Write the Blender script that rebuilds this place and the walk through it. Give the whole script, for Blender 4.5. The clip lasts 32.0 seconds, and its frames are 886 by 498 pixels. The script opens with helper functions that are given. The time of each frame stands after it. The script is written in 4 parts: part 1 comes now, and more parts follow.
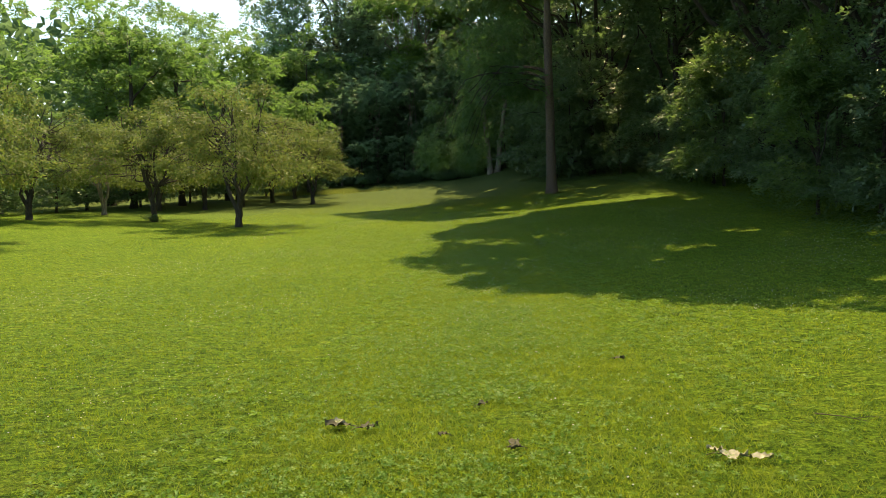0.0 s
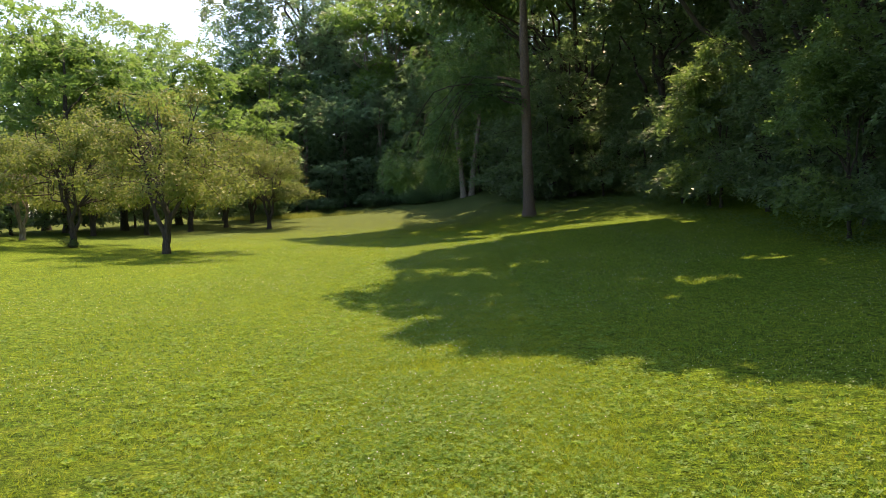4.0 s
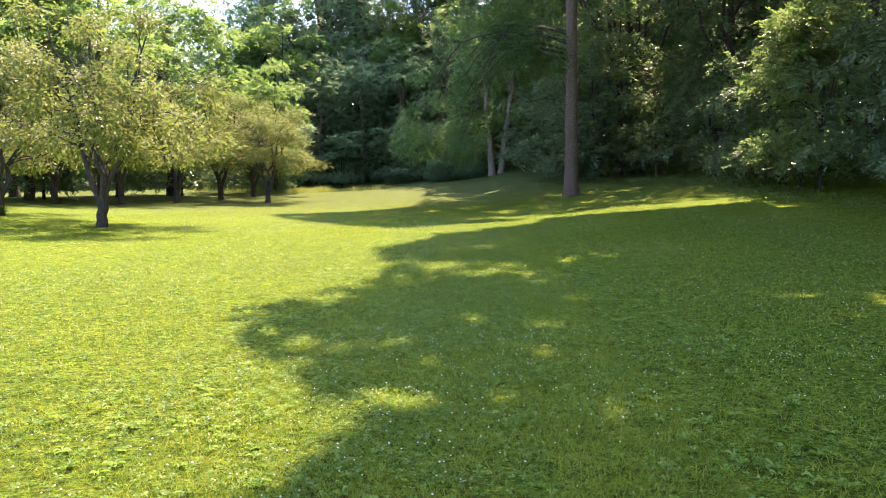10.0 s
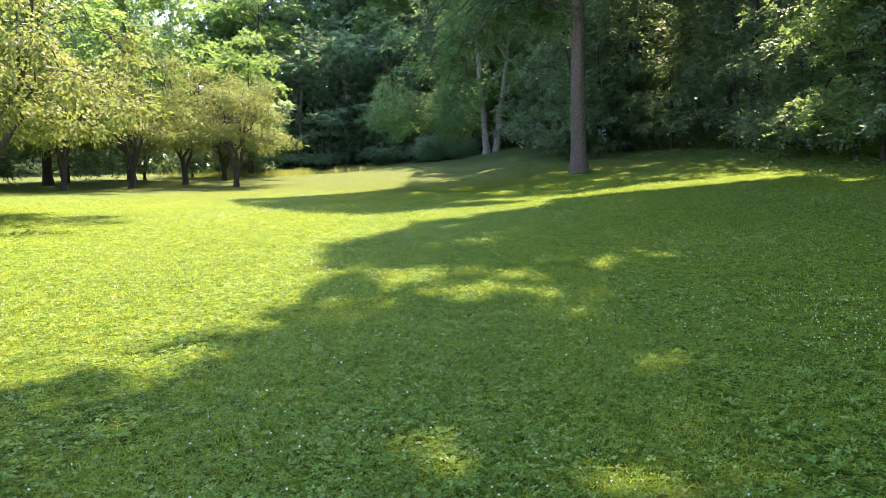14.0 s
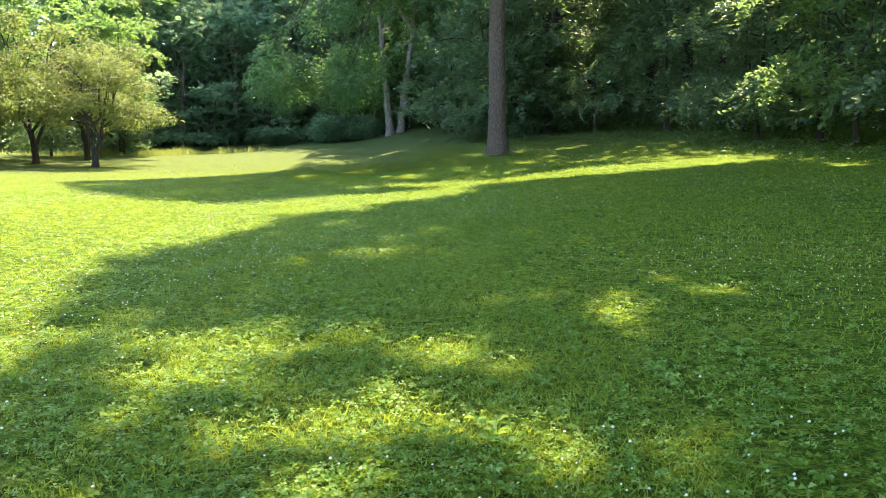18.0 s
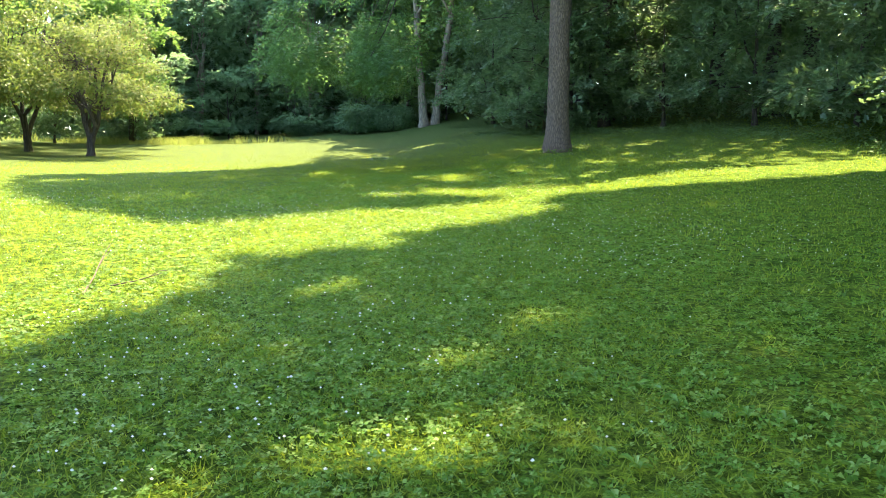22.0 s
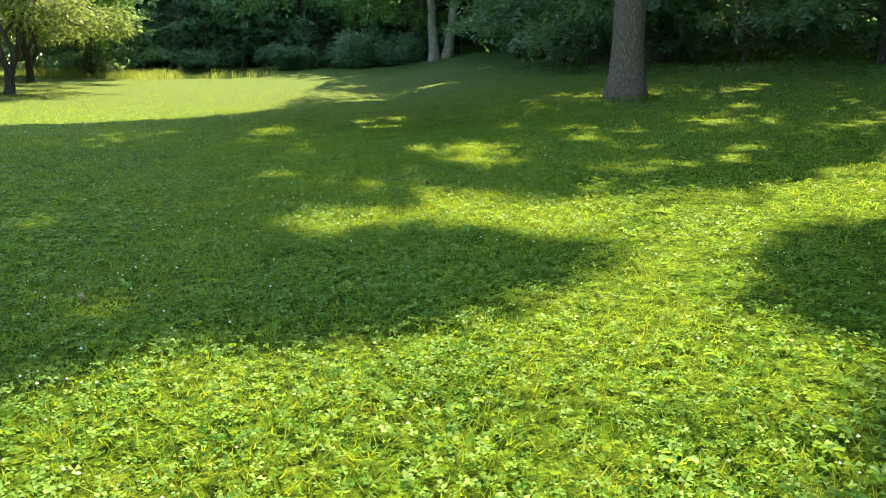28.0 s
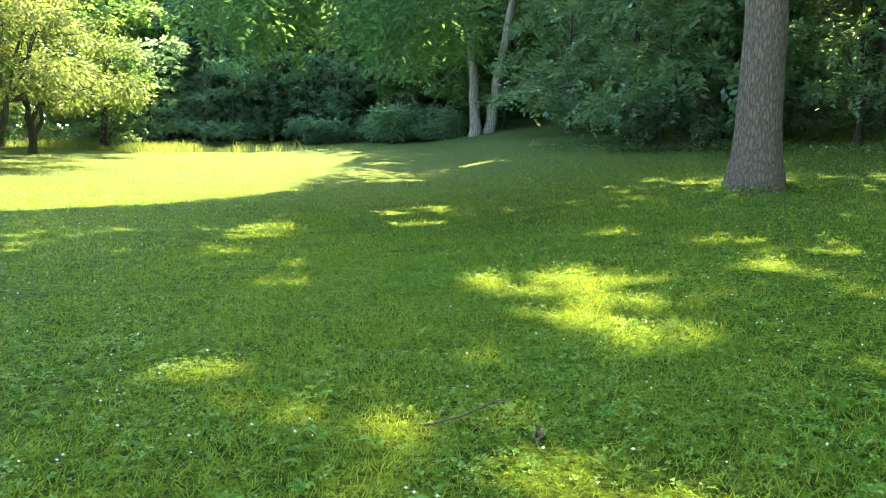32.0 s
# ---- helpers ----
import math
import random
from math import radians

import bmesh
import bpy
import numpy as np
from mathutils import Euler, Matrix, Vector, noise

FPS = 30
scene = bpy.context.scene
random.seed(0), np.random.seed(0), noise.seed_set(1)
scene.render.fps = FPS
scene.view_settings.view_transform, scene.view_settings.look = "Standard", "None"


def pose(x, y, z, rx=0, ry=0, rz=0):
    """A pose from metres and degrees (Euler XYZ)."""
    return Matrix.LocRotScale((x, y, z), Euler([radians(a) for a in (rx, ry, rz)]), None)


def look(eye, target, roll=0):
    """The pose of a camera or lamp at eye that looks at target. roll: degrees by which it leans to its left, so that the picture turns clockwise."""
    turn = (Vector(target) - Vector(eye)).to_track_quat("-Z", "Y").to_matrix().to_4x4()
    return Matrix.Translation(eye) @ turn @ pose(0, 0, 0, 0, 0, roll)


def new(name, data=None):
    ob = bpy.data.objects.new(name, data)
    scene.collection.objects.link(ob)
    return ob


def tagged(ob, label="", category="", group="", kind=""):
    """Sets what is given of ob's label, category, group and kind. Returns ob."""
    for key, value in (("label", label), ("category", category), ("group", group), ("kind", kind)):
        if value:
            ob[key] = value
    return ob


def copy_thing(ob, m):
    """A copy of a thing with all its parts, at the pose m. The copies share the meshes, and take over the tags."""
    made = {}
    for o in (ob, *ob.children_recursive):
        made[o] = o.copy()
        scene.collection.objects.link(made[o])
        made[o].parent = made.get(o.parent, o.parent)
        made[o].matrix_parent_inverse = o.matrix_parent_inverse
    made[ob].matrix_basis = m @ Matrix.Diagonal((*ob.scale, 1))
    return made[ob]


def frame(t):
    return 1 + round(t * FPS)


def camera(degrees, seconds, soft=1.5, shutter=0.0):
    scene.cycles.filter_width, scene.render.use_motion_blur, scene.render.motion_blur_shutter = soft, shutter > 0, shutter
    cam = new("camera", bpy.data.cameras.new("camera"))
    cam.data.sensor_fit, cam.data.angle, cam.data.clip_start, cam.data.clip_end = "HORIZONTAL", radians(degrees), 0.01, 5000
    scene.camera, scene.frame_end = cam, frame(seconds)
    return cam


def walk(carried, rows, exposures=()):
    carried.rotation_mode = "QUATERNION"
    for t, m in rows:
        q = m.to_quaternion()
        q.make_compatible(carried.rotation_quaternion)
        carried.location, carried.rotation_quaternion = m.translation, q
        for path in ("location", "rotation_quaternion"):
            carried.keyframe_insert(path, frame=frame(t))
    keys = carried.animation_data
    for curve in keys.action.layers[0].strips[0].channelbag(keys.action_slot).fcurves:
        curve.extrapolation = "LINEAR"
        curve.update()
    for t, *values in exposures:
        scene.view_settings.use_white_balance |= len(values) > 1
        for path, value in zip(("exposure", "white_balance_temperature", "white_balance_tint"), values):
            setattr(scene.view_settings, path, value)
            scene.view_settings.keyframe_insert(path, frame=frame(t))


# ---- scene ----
cam = camera(56.2, 32.0, soft=0.6)
METRES, EYE, TILT = 50.0, 1.52, -13.0
ROWS = [
    (0, 0, 0, 0, 0.19, 9.01, 1.21),
    (0.5, 0.0017, 0.0147, 0.0022, -1.75, 7.04, 1.83),
    (1, 0.0029, 0.0296, 0.0044, -3.82, 6.49, 1.2),
    (1.5, 0.0053, 0.0447, 0.0083, -3.81, 12.33, 1.82),
    (2, 0.0069, 0.0587, 0.0105, -3.44, 12.56, 1.09),
    (2.5, 0.0087, 0.0737, 0.0129, -2.67, 12.51, 1.34),
    (3, 0.0101, 0.0875, 0.0154, -2.1, 11.54, 1.92),
    (3.5, 0.0121, 0.1014, 0.0181, -1.65, 10.5, 1.96),
    (5.5, 0.0167, 0.1568, 0.0291, -0.47, 12.74, -0.22),
    (6, 0.0171, 0.172, 0.0321, 0.5, 12.79, -0.05),
    (6.5, 0.0174, 0.1869, 0.0346, 0.79, 12.88, -0.2),
    (7, 0.0182, 0.2029, 0.0374, 1.48, 12.75, 0.19),
    (7.5, 0.0186, 0.2177, 0.0407, 1.45, 12.42, 0.05),
    (8, 0.019, 0.2333, 0.0435, 1.87, 12.23, 0.64),
    (8.5, 0.0191, 0.2483, 0.046, 1.24, 11.56, -0.2),
    (9, 0.0205, 0.2633, 0.049, 0.07, 9.98, -0.11),
    (9.5, 0.0217, 0.2781, 0.0517, -0.04, 9.85, -0.81),
    (10, 0.0233, 0.2938, 0.0548, 0.06, 9.66, -0.59),
    (10.5, 0.0235, 0.3092, 0.0575, 0.33, 9.43, -0.68),
    (11, 0.0245, 0.3249, 0.0602, 0.41, 9.08, 0.09),
    (11.5, 0.0248, 0.3396, 0.0634, -2.33, 8.52, 0.27),
    (12, 0.0259, 0.3544, 0.0664, -2.95, 8.43, 0.56),
    (12.5, 0.027, 0.3693, 0.0695, -2.5, 8.25, 0.3),
    (13, 0.028, 0.3839, 0.0729, -2.26, 8.37, 0.11),
    (13.5, 0.029, 0.3995, 0.0767, -0.7, 8.64, 0.5),
    (15.5, 0.0344, 0.4585, 0.0883, 0.58, 7.64, -0.19),
    (16, 0.0355, 0.4733, 0.0917, -0.15, 8.12, -0.77),
    (16.5, 0.0369, 0.488, 0.095, -1.38, 10.95, 0.3),
    (17, 0.0371, 0.5025, 0.0972, -3.69, 9.81, 0.33),
    (17.5, 0.038, 0.5174, 0.1003, -6.88, 7.55, 1.03),
    (18, 0.0373, 0.5315, 0.104, -6.71, 7.46, 1.07),
    (18.5, 0.0368, 0.5458, 0.1077, -6.48, 7.48, 1.33),
    (19, 0.0371, 0.5599, 0.1114, -6.2, 7.84, 0.45),
    (19.5, 0.0372, 0.5738, 0.1152, -6.36, 8.48, -0.61),
    (20, 0.0371, 0.5881, 0.119, -6.13, 8.29, -0.62),
    (20.5, 0.0369, 0.6024, 0.1226, -5.98, 8.04, -0.23),
    (21, 0.0378, 0.6175, 0.1263, -3.24, 10.72, 1.08),
    (21.5, 0.0397, 0.632, 0.1296, -5.18, 8.63, 0.02),
    (22, 0.0406, 0.6464, 0.1332, -4.9, 7.02, -0.41),
    (22.5, 0.0406, 0.6605, 0.1365, -4.83, 6.06, -0.81),
    (23, 0.0419, 0.675, 0.14, -4.75, 4.88, -0.61),
    (23.5, 0.042, 0.6889, 0.1441, -4.8, 4.89, -0.59),
    (24, 0.0434, 0.7027, 0.148, -4.74, 4.68, -0.43),
    (24.5, 0.0451, 0.7166, 0.1521, -4.25, 4.36, -0.06),
    (26.5, 0.053, 0.7705, 0.1685, -3.6301, 3.2457, -0.2246),
    (27, 0.0527, 0.783, 0.1716, -3.7317, 3.0248, -0.9666),
    (27.5, 0.0534, 0.7957, 0.1746, -4.1936, 2.8592, -0.9018),
    (28, 0.053, 0.8081, 0.1777, -4.2331, 2.6155, -1.2386),
    (28.5, 0.0533, 0.821, 0.1814, -6.136, 6.2669, -1.3903),
    (29, 0.0532, 0.8337, 0.1849, -5.4659, 8.639, -1.0649),
    (29.5, 0.0533, 0.8463, 0.188, -5.2061, 8.5808, -0.8446),
    (30, 0.0531, 0.8588, 0.1913, -3.9952, 9.1089, -1.1266),
    (30.5, 0.0534, 0.8707, 0.1945, -3.7161, 9.1374, -1.7077),
    (31, 0.0531, 0.883, 0.1976, -2.1408, 7.881, -1.6334),
    (31.5, 0.0525, 0.8949, 0.2005, -2.5342, 7.025, -2.6745),
    (32, 0.0514, 0.907, 0.2036, -2.1029, 7.6164, -2.4797),
]
EXPOSURES = [(0.0, 1.1, 7100, 4), (0.9, 1.78, 7050, 11), (2.0, 1.52, 7000, 13), (3.5, 1.4, 6900, 18), (6.0, 1.4, 6800, 21), (8.4, 1.7, 6700, 25), (9.2, 2.3, 6300, 31), (11.0, 2.5, 6300, 34), (12.3, 2.6, 6200, 27), (13.0, 2.65, 6100, 28), (16.0, 2.75, 6100, 23), (19.0, 2.95, 6150, 11), (22.0, 3.1, 6200, 8), (24.0, 3.0, 6400, 9), (26.5, 2.85, 6500, 7), (27.1, 2.6, 6500, 2), (28.0, 2.6, 6550, -4), (29.0, 2.9, 6350, -6), (30.0, 3.2, 6050, 4), (31.0, 3.25, 6250, 0), (32.0, 3.5, 6350, 0)]
walk(cam, [(t, pose(0, 0, EYE, TILT, 0, 0) @ pose(METRES * x, METRES * y, METRES * z, 90 + pitch, roll, yaw)) for t, x, y, z, yaw, pitch, roll in ROWS], EXPOSURES)

# ---- daylight ----
SUN_AZ = Vector((0.15, 0.99, 0)).normalized()
SUN_EL = radians(62)
world = bpy.data.worlds.new("world")
scene.world = world
world.use_nodes = True
wn = world.node_tree.nodes
sky = wn.new("ShaderNodeTexSky")
sky.sky_type, sky.sun_disc = "NISHITA", False
sky.sun_elevation = SUN_EL
sky.sun_rotation = math.atan2(SUN_AZ.x, SUN_AZ.y)
sky.dust_density = 1.2
wn["Background"].inputs["Strength"].default_value = 0.14
world.node_tree.links.new(sky.outputs["Color"], wn["Background"].inputs["Color"])
sun = new("sun", bpy.data.lights.new("sun", "SUN"))
sun.data.energy, sun.data.angle, sun.data.color = 4.0, radians(0.53), (1.0, 0.79, 0.47)
sun.matrix_world = look((0, 0, 60), Vector((0, 0, 60)) - (SUN_AZ * math.cos(SUN_EL) + Vector((0, 0, math.sin(SUN_EL)))))


# ---- materials ----
def nodes_of(name):
    m = bpy.data.materials.new(name)
    m.use_nodes = True
    t = m.node_tree
    return m, t, t.nodes, t.links, t.nodes["Principled BSDF"]


def ramp(n, stops):
    r = n.new("ShaderNodeValToRGB")
    while len(r.color_ramp.elements) < len(stops):
        r.color_ramp.elements.new(0.5)
    for e, (p, c) in zip(r.color_ramp.elements, stops):
        e.position, e.color = p, (*c, 1)
    return r


def leaf_material(name, dark, mid, light, glow, through_light=0.4, rough=0.45, gloss=0.15, patch=0.0, across=3.0):
    """Leaves: colour varies leaf by leaf and plant by plant, thin enough to let light through."""
    m, t, n, l, p = nodes_of(name)
    geo, info, add = n.new("ShaderNodeNewGeometry"), n.new("ShaderNodeObjectInfo"), n.new("ShaderNodeMath")
    add.operation = "MULTIPLY_ADD"
    add.inputs[1].default_value = 0.75
    l.new(geo.outputs["Random Per Island"], add.inputs[0])
    sc = n.new("ShaderNodeMath")
    sc.operation = "MULTIPLY"
    sc.inputs[1].default_value = 0.25
    l.new(info.outputs["Random"], sc.inputs[0])
    l.new(sc.outputs[0], add.inputs[2])
    r = ramp(n, [(0.0, dark), (0.45, mid), (1.0, light)])
    tc, wave, shift = n.new("ShaderNodeTexCoord"), n.new("ShaderNodeTexNoise"), n.new("ShaderNodeMath")
    wave.inputs["Scale"].default_value, wave.inputs["Detail"].default_value, wave.inputs["Roughness"].default_value = across, 5, 0.7
    l.new(tc.outputs["Object"], wave.inputs["Vector"])
    shift.operation = "MULTIPLY_ADD"
    shift.inputs[1].default_value = patch
    l.new(wave.outputs["Fac"], shift.inputs[0])
    less = n.new("ShaderNodeMath")
    less.operation = "SUBTRACT"
    less.inputs[1].default_value = patch * 0.5
    l.new(add.outputs[0], less.inputs[0])
    l.new(less.outputs[0], shift.inputs[2])
    l.new(shift.outputs[0], r.inputs["Fac"])
    l.new(r.outputs["Color"], p.inputs["Base Color"])
    p.inputs["Roughness"].default_value = rough
    p.inputs["Specular IOR Level"].default_value = gloss
    tr, mix = n.new("ShaderNodeBsdfTranslucent"), n.new("ShaderNodeMixShader")
    tint = n.new("ShaderNodeMix")
    tint.data_type = "RGBA"
    tint.inputs["Factor"].default_value = 0.55
    l.new(r.outputs["Color"], tint.inputs["A"])
    tint.inputs["B"].default_value = (*glow, 1)
    l.new(tint.outputs["Result"], tr.inputs["Color"])
    mix.inputs["Fac"].default_value = through_light
    l.new(p.outputs[0], mix.inputs[1])
    l.new(tr.outputs[0], mix.inputs[2])
    l.new(mix.outputs[0], n["Material Output"].inputs["Surface"])
    return m


def bark_material(name, dark, light, scale=9.0, relief=0.9, tall=0.16):
    m, t, n, l, p = nodes_of(name)
    tc, mp = n.new("ShaderNodeTexCoord"), n.new("ShaderNodeMapping")
    mp.inputs["Scale"].default_value = (scale, scale, scale * tall)
    l.new(tc.outputs["Object"], mp.inputs["Vector"])
    v, z = n.new("ShaderNodeTexVoronoi"), n.new("ShaderNodeTexNoise")
    v.feature = "DISTANCE_TO_EDGE"
    v.inputs["Scale"].default_value = 1.6
    z.inputs["Scale"].default_value, z.inputs["Detail"].default_value = 2.5, 8
    l.new(mp.outputs[0], z.inputs["Vector"])
    warp = n.new("ShaderNodeMix")
    warp.data_type = "VECTOR"
    warp.inputs["Factor"].default_value = 0.35
    l.new(mp.outputs[0], warp.inputs["A"])
    l.new(z.outputs["Color"], warp.inputs["B"])
    l.new(warp.outputs["Result"], v.inputs["Vector"])
    mul = n.new("ShaderNodeMath")
    mul.operation = "MULTIPLY_ADD"
    mul.inputs[1].default_value = 1.5
    l.new(v.outputs["Distance"], mul.inputs[0])
    l.new(z.outputs["Fac"], mul.inputs[2])
    r = ramp(n, [(0.3, dark), (0.95, light)])
    l.new(mul.outputs[0], r.inputs["Fac"])
    l.new(r.outputs["Color"], p.inputs["Base Color"])
    p.inputs["Roughness"].default_value = 0.9
    b = n.new("ShaderNodeBump")
    b.inputs["Strength"].default_value, b.inputs["Distance"].default_value = relief, 0.04
    l.new(mul.outputs[0], b.inputs["Height"])
    l.new(b.outputs[0], p.inputs["Normal"])
    return m


def lawn_material():
    m, t, n, l, p = nodes_of("lawn")
    tc = n.new("ShaderNodeTexCoord")

    def tex(scale, detail, rough=0.6):
        z = n.new("ShaderNodeTexNoise")
        z.inputs["Scale"].default_value, z.inputs["Detail"].default_value, z.inputs["Roughness"].default_value = scale, detail, rough
        l.new(tc.outputs["Object"], z.inputs["Vector"])
        return z
    big, mid, fine = tex(0.16, 4), tex(3.2, 10, 0.85), tex(28, 8, 0.85)
    ra = ramp(n, [(0.3, (0.078, 0.15, 0.014)), (0.55, (0.122, 0.2, 0.018)), (0.75, (0.19, 0.23, 0.028))])
    rb = ramp(n, [(0.34, (0.035, 0.1, 0.01)), (0.5, (0.115, 0.19, 0.017)), (0.66, (0.25, 0.29, 0.045))])
    rc = ramp(n, [(0.36, (0.12, 0.14, 0.1)), (0.5, (0.8, 0.8, 0.8)), (0.64, (1.9, 1.8, 1.6))])
    l.new(big.outputs["Fac"], ra.inputs["Fac"])
    l.new(mid.outputs["Fac"], rb.inputs["Fac"])
    l.new(fine.outputs["Fac"], rc.inputs["Fac"])
    m1, m2 = n.new("ShaderNodeMix"), n.new("ShaderNodeMix")
    m1.data_type = m2.data_type = "RGBA"
    m1.inputs["Factor"].default_value = 0.62
    m2.blend_type, m2.inputs["Factor"].default_value = "MULTIPLY", 1.0
    l.new(ra.outputs["Color"], m1.inputs["A"])
    l.new(rb.outputs["Color"], m1.inputs["B"])
    tuft = tex(9, 6, 0.8)
    rd = ramp(n, [(0.36, (0.35, 0.42, 0.35)), (0.5, (0.95, 0.95, 0.95)), (0.64, (1.7, 1.6, 1.5))])
    m3 = n.new("ShaderNodeMix")
    m3.data_type, m3.blend_type = "RGBA", "MULTIPLY"
    m3.inputs["Factor"].default_value = 1.0
    l.new(tuft.outputs["Fac"], rd.inputs["Fac"])
    l.new(m1.outputs["Result"], m3.inputs["A"])
    l.new(rd.outputs["Color"], m3.inputs["B"])
    # the lawn's end: drier grass, plus haze and dimmer sunlight put into the colour
    axes, dry, dim_straw = n.new("ShaderNodeSeparateXYZ"), n.new("ShaderNodeMapRange"), n.new("ShaderNodeMix")
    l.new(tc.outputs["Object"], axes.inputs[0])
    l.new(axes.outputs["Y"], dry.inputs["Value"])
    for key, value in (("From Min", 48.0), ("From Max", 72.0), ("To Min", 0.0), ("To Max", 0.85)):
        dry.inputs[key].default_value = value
    dim_straw.data_type = "RGBA"
    dim_straw.inputs["B"].default_value = (0.083, 0.115, 0.042, 1)
    l.new(dry.outputs["Result"], dim_straw.inputs["Factor"])
    l.new(m3.outputs["Result"], dim_straw.inputs["A"])
    l.new(dim_straw.outputs["Result"], m2.inputs["A"])
    l.new(rc.outputs["Color"], m2.inputs["B"])
    l.new(m2.outputs["Result"], p.inputs["Base Color"])
    p.inputs["Roughness"].default_value = 0.7
    p.inputs["Specular IOR Level"].default_value = 0.03
    b = n.new("ShaderNodeBump")
    b.inputs["Strength"].default_value, b.inputs["Distance"].default_value = 1.0, 0.04
    l.new(fine.outputs["Fac"], b.inputs["Height"])
    l.new(b.outputs[0], p.inputs["Normal"])
    return m


def plain(name, colour, rough=0.7, scale=30.0, spread=0.35):
    m, t, n, l, p = nodes_of(name)
    tc, z = n.new("ShaderNodeTexCoord"), n.new("ShaderNodeTexNoise")
    z.inputs["Scale"].default_value, z.inputs["Detail"].default_value = scale, 6
    l.new(tc.outputs["Object"], z.inputs["Vector"])
    r = ramp(n, [(0.3, [c * (1 - spread) for c in colour]), (0.7, [min(1, c * (1 + spread)) for c in colour])])
    l.new(z.outputs["Fac"], r.inputs["Fac"])
    l.new(r.outputs["Color"], p.inputs["Base Color"])
    p.inputs["Roughness"].default_value = rough
    b = n.new("ShaderNodeBump")
    b.inputs["Strength"].default_value, b.inputs["Distance"].default_value = 0.5, 0.01
    l.new(z.outputs["Fac"], b.inputs["Height"])
    l.new(b.outputs[0], p.inputs["Normal"])
    return m


LAWN = lawn_material()
LEAF_WOOD = leaf_material("leaf_wood", (0.045, 0.085, 0.036), (0.078, 0.13, 0.05), (0.12, 0.18, 0.066), (0.28, 0.46, 0.1), 0.45, 0.42, 0.3, 0.5, 0.6)
# distance haze put into the leaf colour: bluer, paler and more translucent
LEAF_HAZE = leaf_material("leaf_hazed", (0.065, 0.115, 0.065), (0.11, 0.175, 0.095), (0.16, 0.22, 0.12), (0.42, 0.66, 0.3), 0.6, 0.42, 0.3, 0.5, 0.5)
LEAF_FAR = leaf_material("leaf_far", (0.045, 0.085, 0.045), (0.072, 0.125, 0.062), (0.11, 0.16, 0.078), (0.3, 0.48, 0.18), 0.45, 0.7, 0.0)
LEAF_LIGHT = leaf_material("leaf_light", (0.05, 0.1, 0.026), (0.08, 0.155, 0.036), (0.125, 0.205, 0.05), (0.34, 0.56, 0.12), 0.52, 0.42, 0.3, 0.5, 0.6)
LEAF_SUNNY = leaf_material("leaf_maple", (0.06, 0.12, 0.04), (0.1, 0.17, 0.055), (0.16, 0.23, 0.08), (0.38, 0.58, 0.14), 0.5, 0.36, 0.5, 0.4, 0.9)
LEAF_BOUGH = leaf_material("leaf_feathery", (0.035, 0.085, 0.036), (0.062, 0.13, 0.05), (0.115, 0.19, 0.068), (0.25, 0.45, 0.11), 0.48, 0.45, 0.2, 0.6, 0.8)
LEAF_DEEP = leaf_material("leaf_deep", (0.046, 0.088, 0.048), (0.09, 0.15, 0.076), (0.16, 0.23, 0.115), (0.28, 0.45, 0.13), 0.45, 0.36, 0.45, 0.6, 0.6)
LEAF_CRAB = leaf_material("leaf_crab", (0.045, 0.09, 0.022), (0.092, 0.138, 0.034), (0.19, 0.17, 0.058), (0.3, 0.4, 0.08), 0.44, 0.45, 0.2, 0.4, 0.8)
LEAF_GREY = leaf_material("leaf_grey", (0.075, 0.1, 0.06), (0.11, 0.145, 0.085), (0.16, 0.19, 0.115), (0.26, 0.36, 0.17), 0.52, 0.5, 0.25, 0.4, 0.4)
LEAF_TURNING = leaf_material("leaf_turning", (0.055, 0.1, 0.025), (0.092, 0.14, 0.04), (0.18, 0.16, 0.058), (0.27, 0.36, 0.08), 0.46, 0.45, 0.2, 0.9, 0.5)
BLADE = leaf_material("grass_blade", (0.05, 0.1, 0.012), (0.135, 0.215, 0.022), (0.25, 0.305, 0.05), (0.46, 0.53, 0.03), 0.45, 0.5, 0.1, 2.0, 2.8)
CLOVER = leaf_material("clover_leaf", (0.036, 0.095, 0.012), (0.09, 0.19, 0.023), (0.235, 0.33, 0.08), (0.4, 0.54, 0.04), 0.38, 0.48, 0.12, 1.3, 3.5)
PLANTAIN = leaf_material("plantain_leaf", (0.05, 0.13, 0.018), (0.09, 0.2, 0.03), (0.2, 0.31, 0.07), (0.4, 0.58, 0.05), 0.4, 0.42, 0.3, 0.6, 2.0)
WILD = leaf_material("tall_grass", (0.13, 0.18, 0.05), (0.22, 0.25, 0.08), (0.36, 0.33, 0.16), (0.45, 0.58, 0.1), 0.45, 0.6)
FLOWER = plain("clover_flower", (0.62, 0.6, 0.5), 0.8, 200, 0.25)
BARK = bark_material("bark_grey", (0.045, 0.033, 0.026), (0.21, 0.15, 0.108), 20, 1.0, 0.26)
BARK_DARK = bark_material("bark_dark", (0.02, 0.017, 0.014), (0.075, 0.062, 0.05), 14, 0.7)
BARK_PALE = bark_material("bark_pale", (0.1, 0.08, 0.062), (0.3, 0.255, 0.2), 8, 0.6)
DEAD = plain("dead_leaf", (0.29, 0.27, 0.17), 0.8, 25, 0.4)
WITHERED = plain("withered_leaf", (0.075, 0.068, 0.036), 0.9, 30, 0.4)
TWIG = plain("twig_bark", (0.1, 0.08, 0.05), 0.9, 40, 0.4)


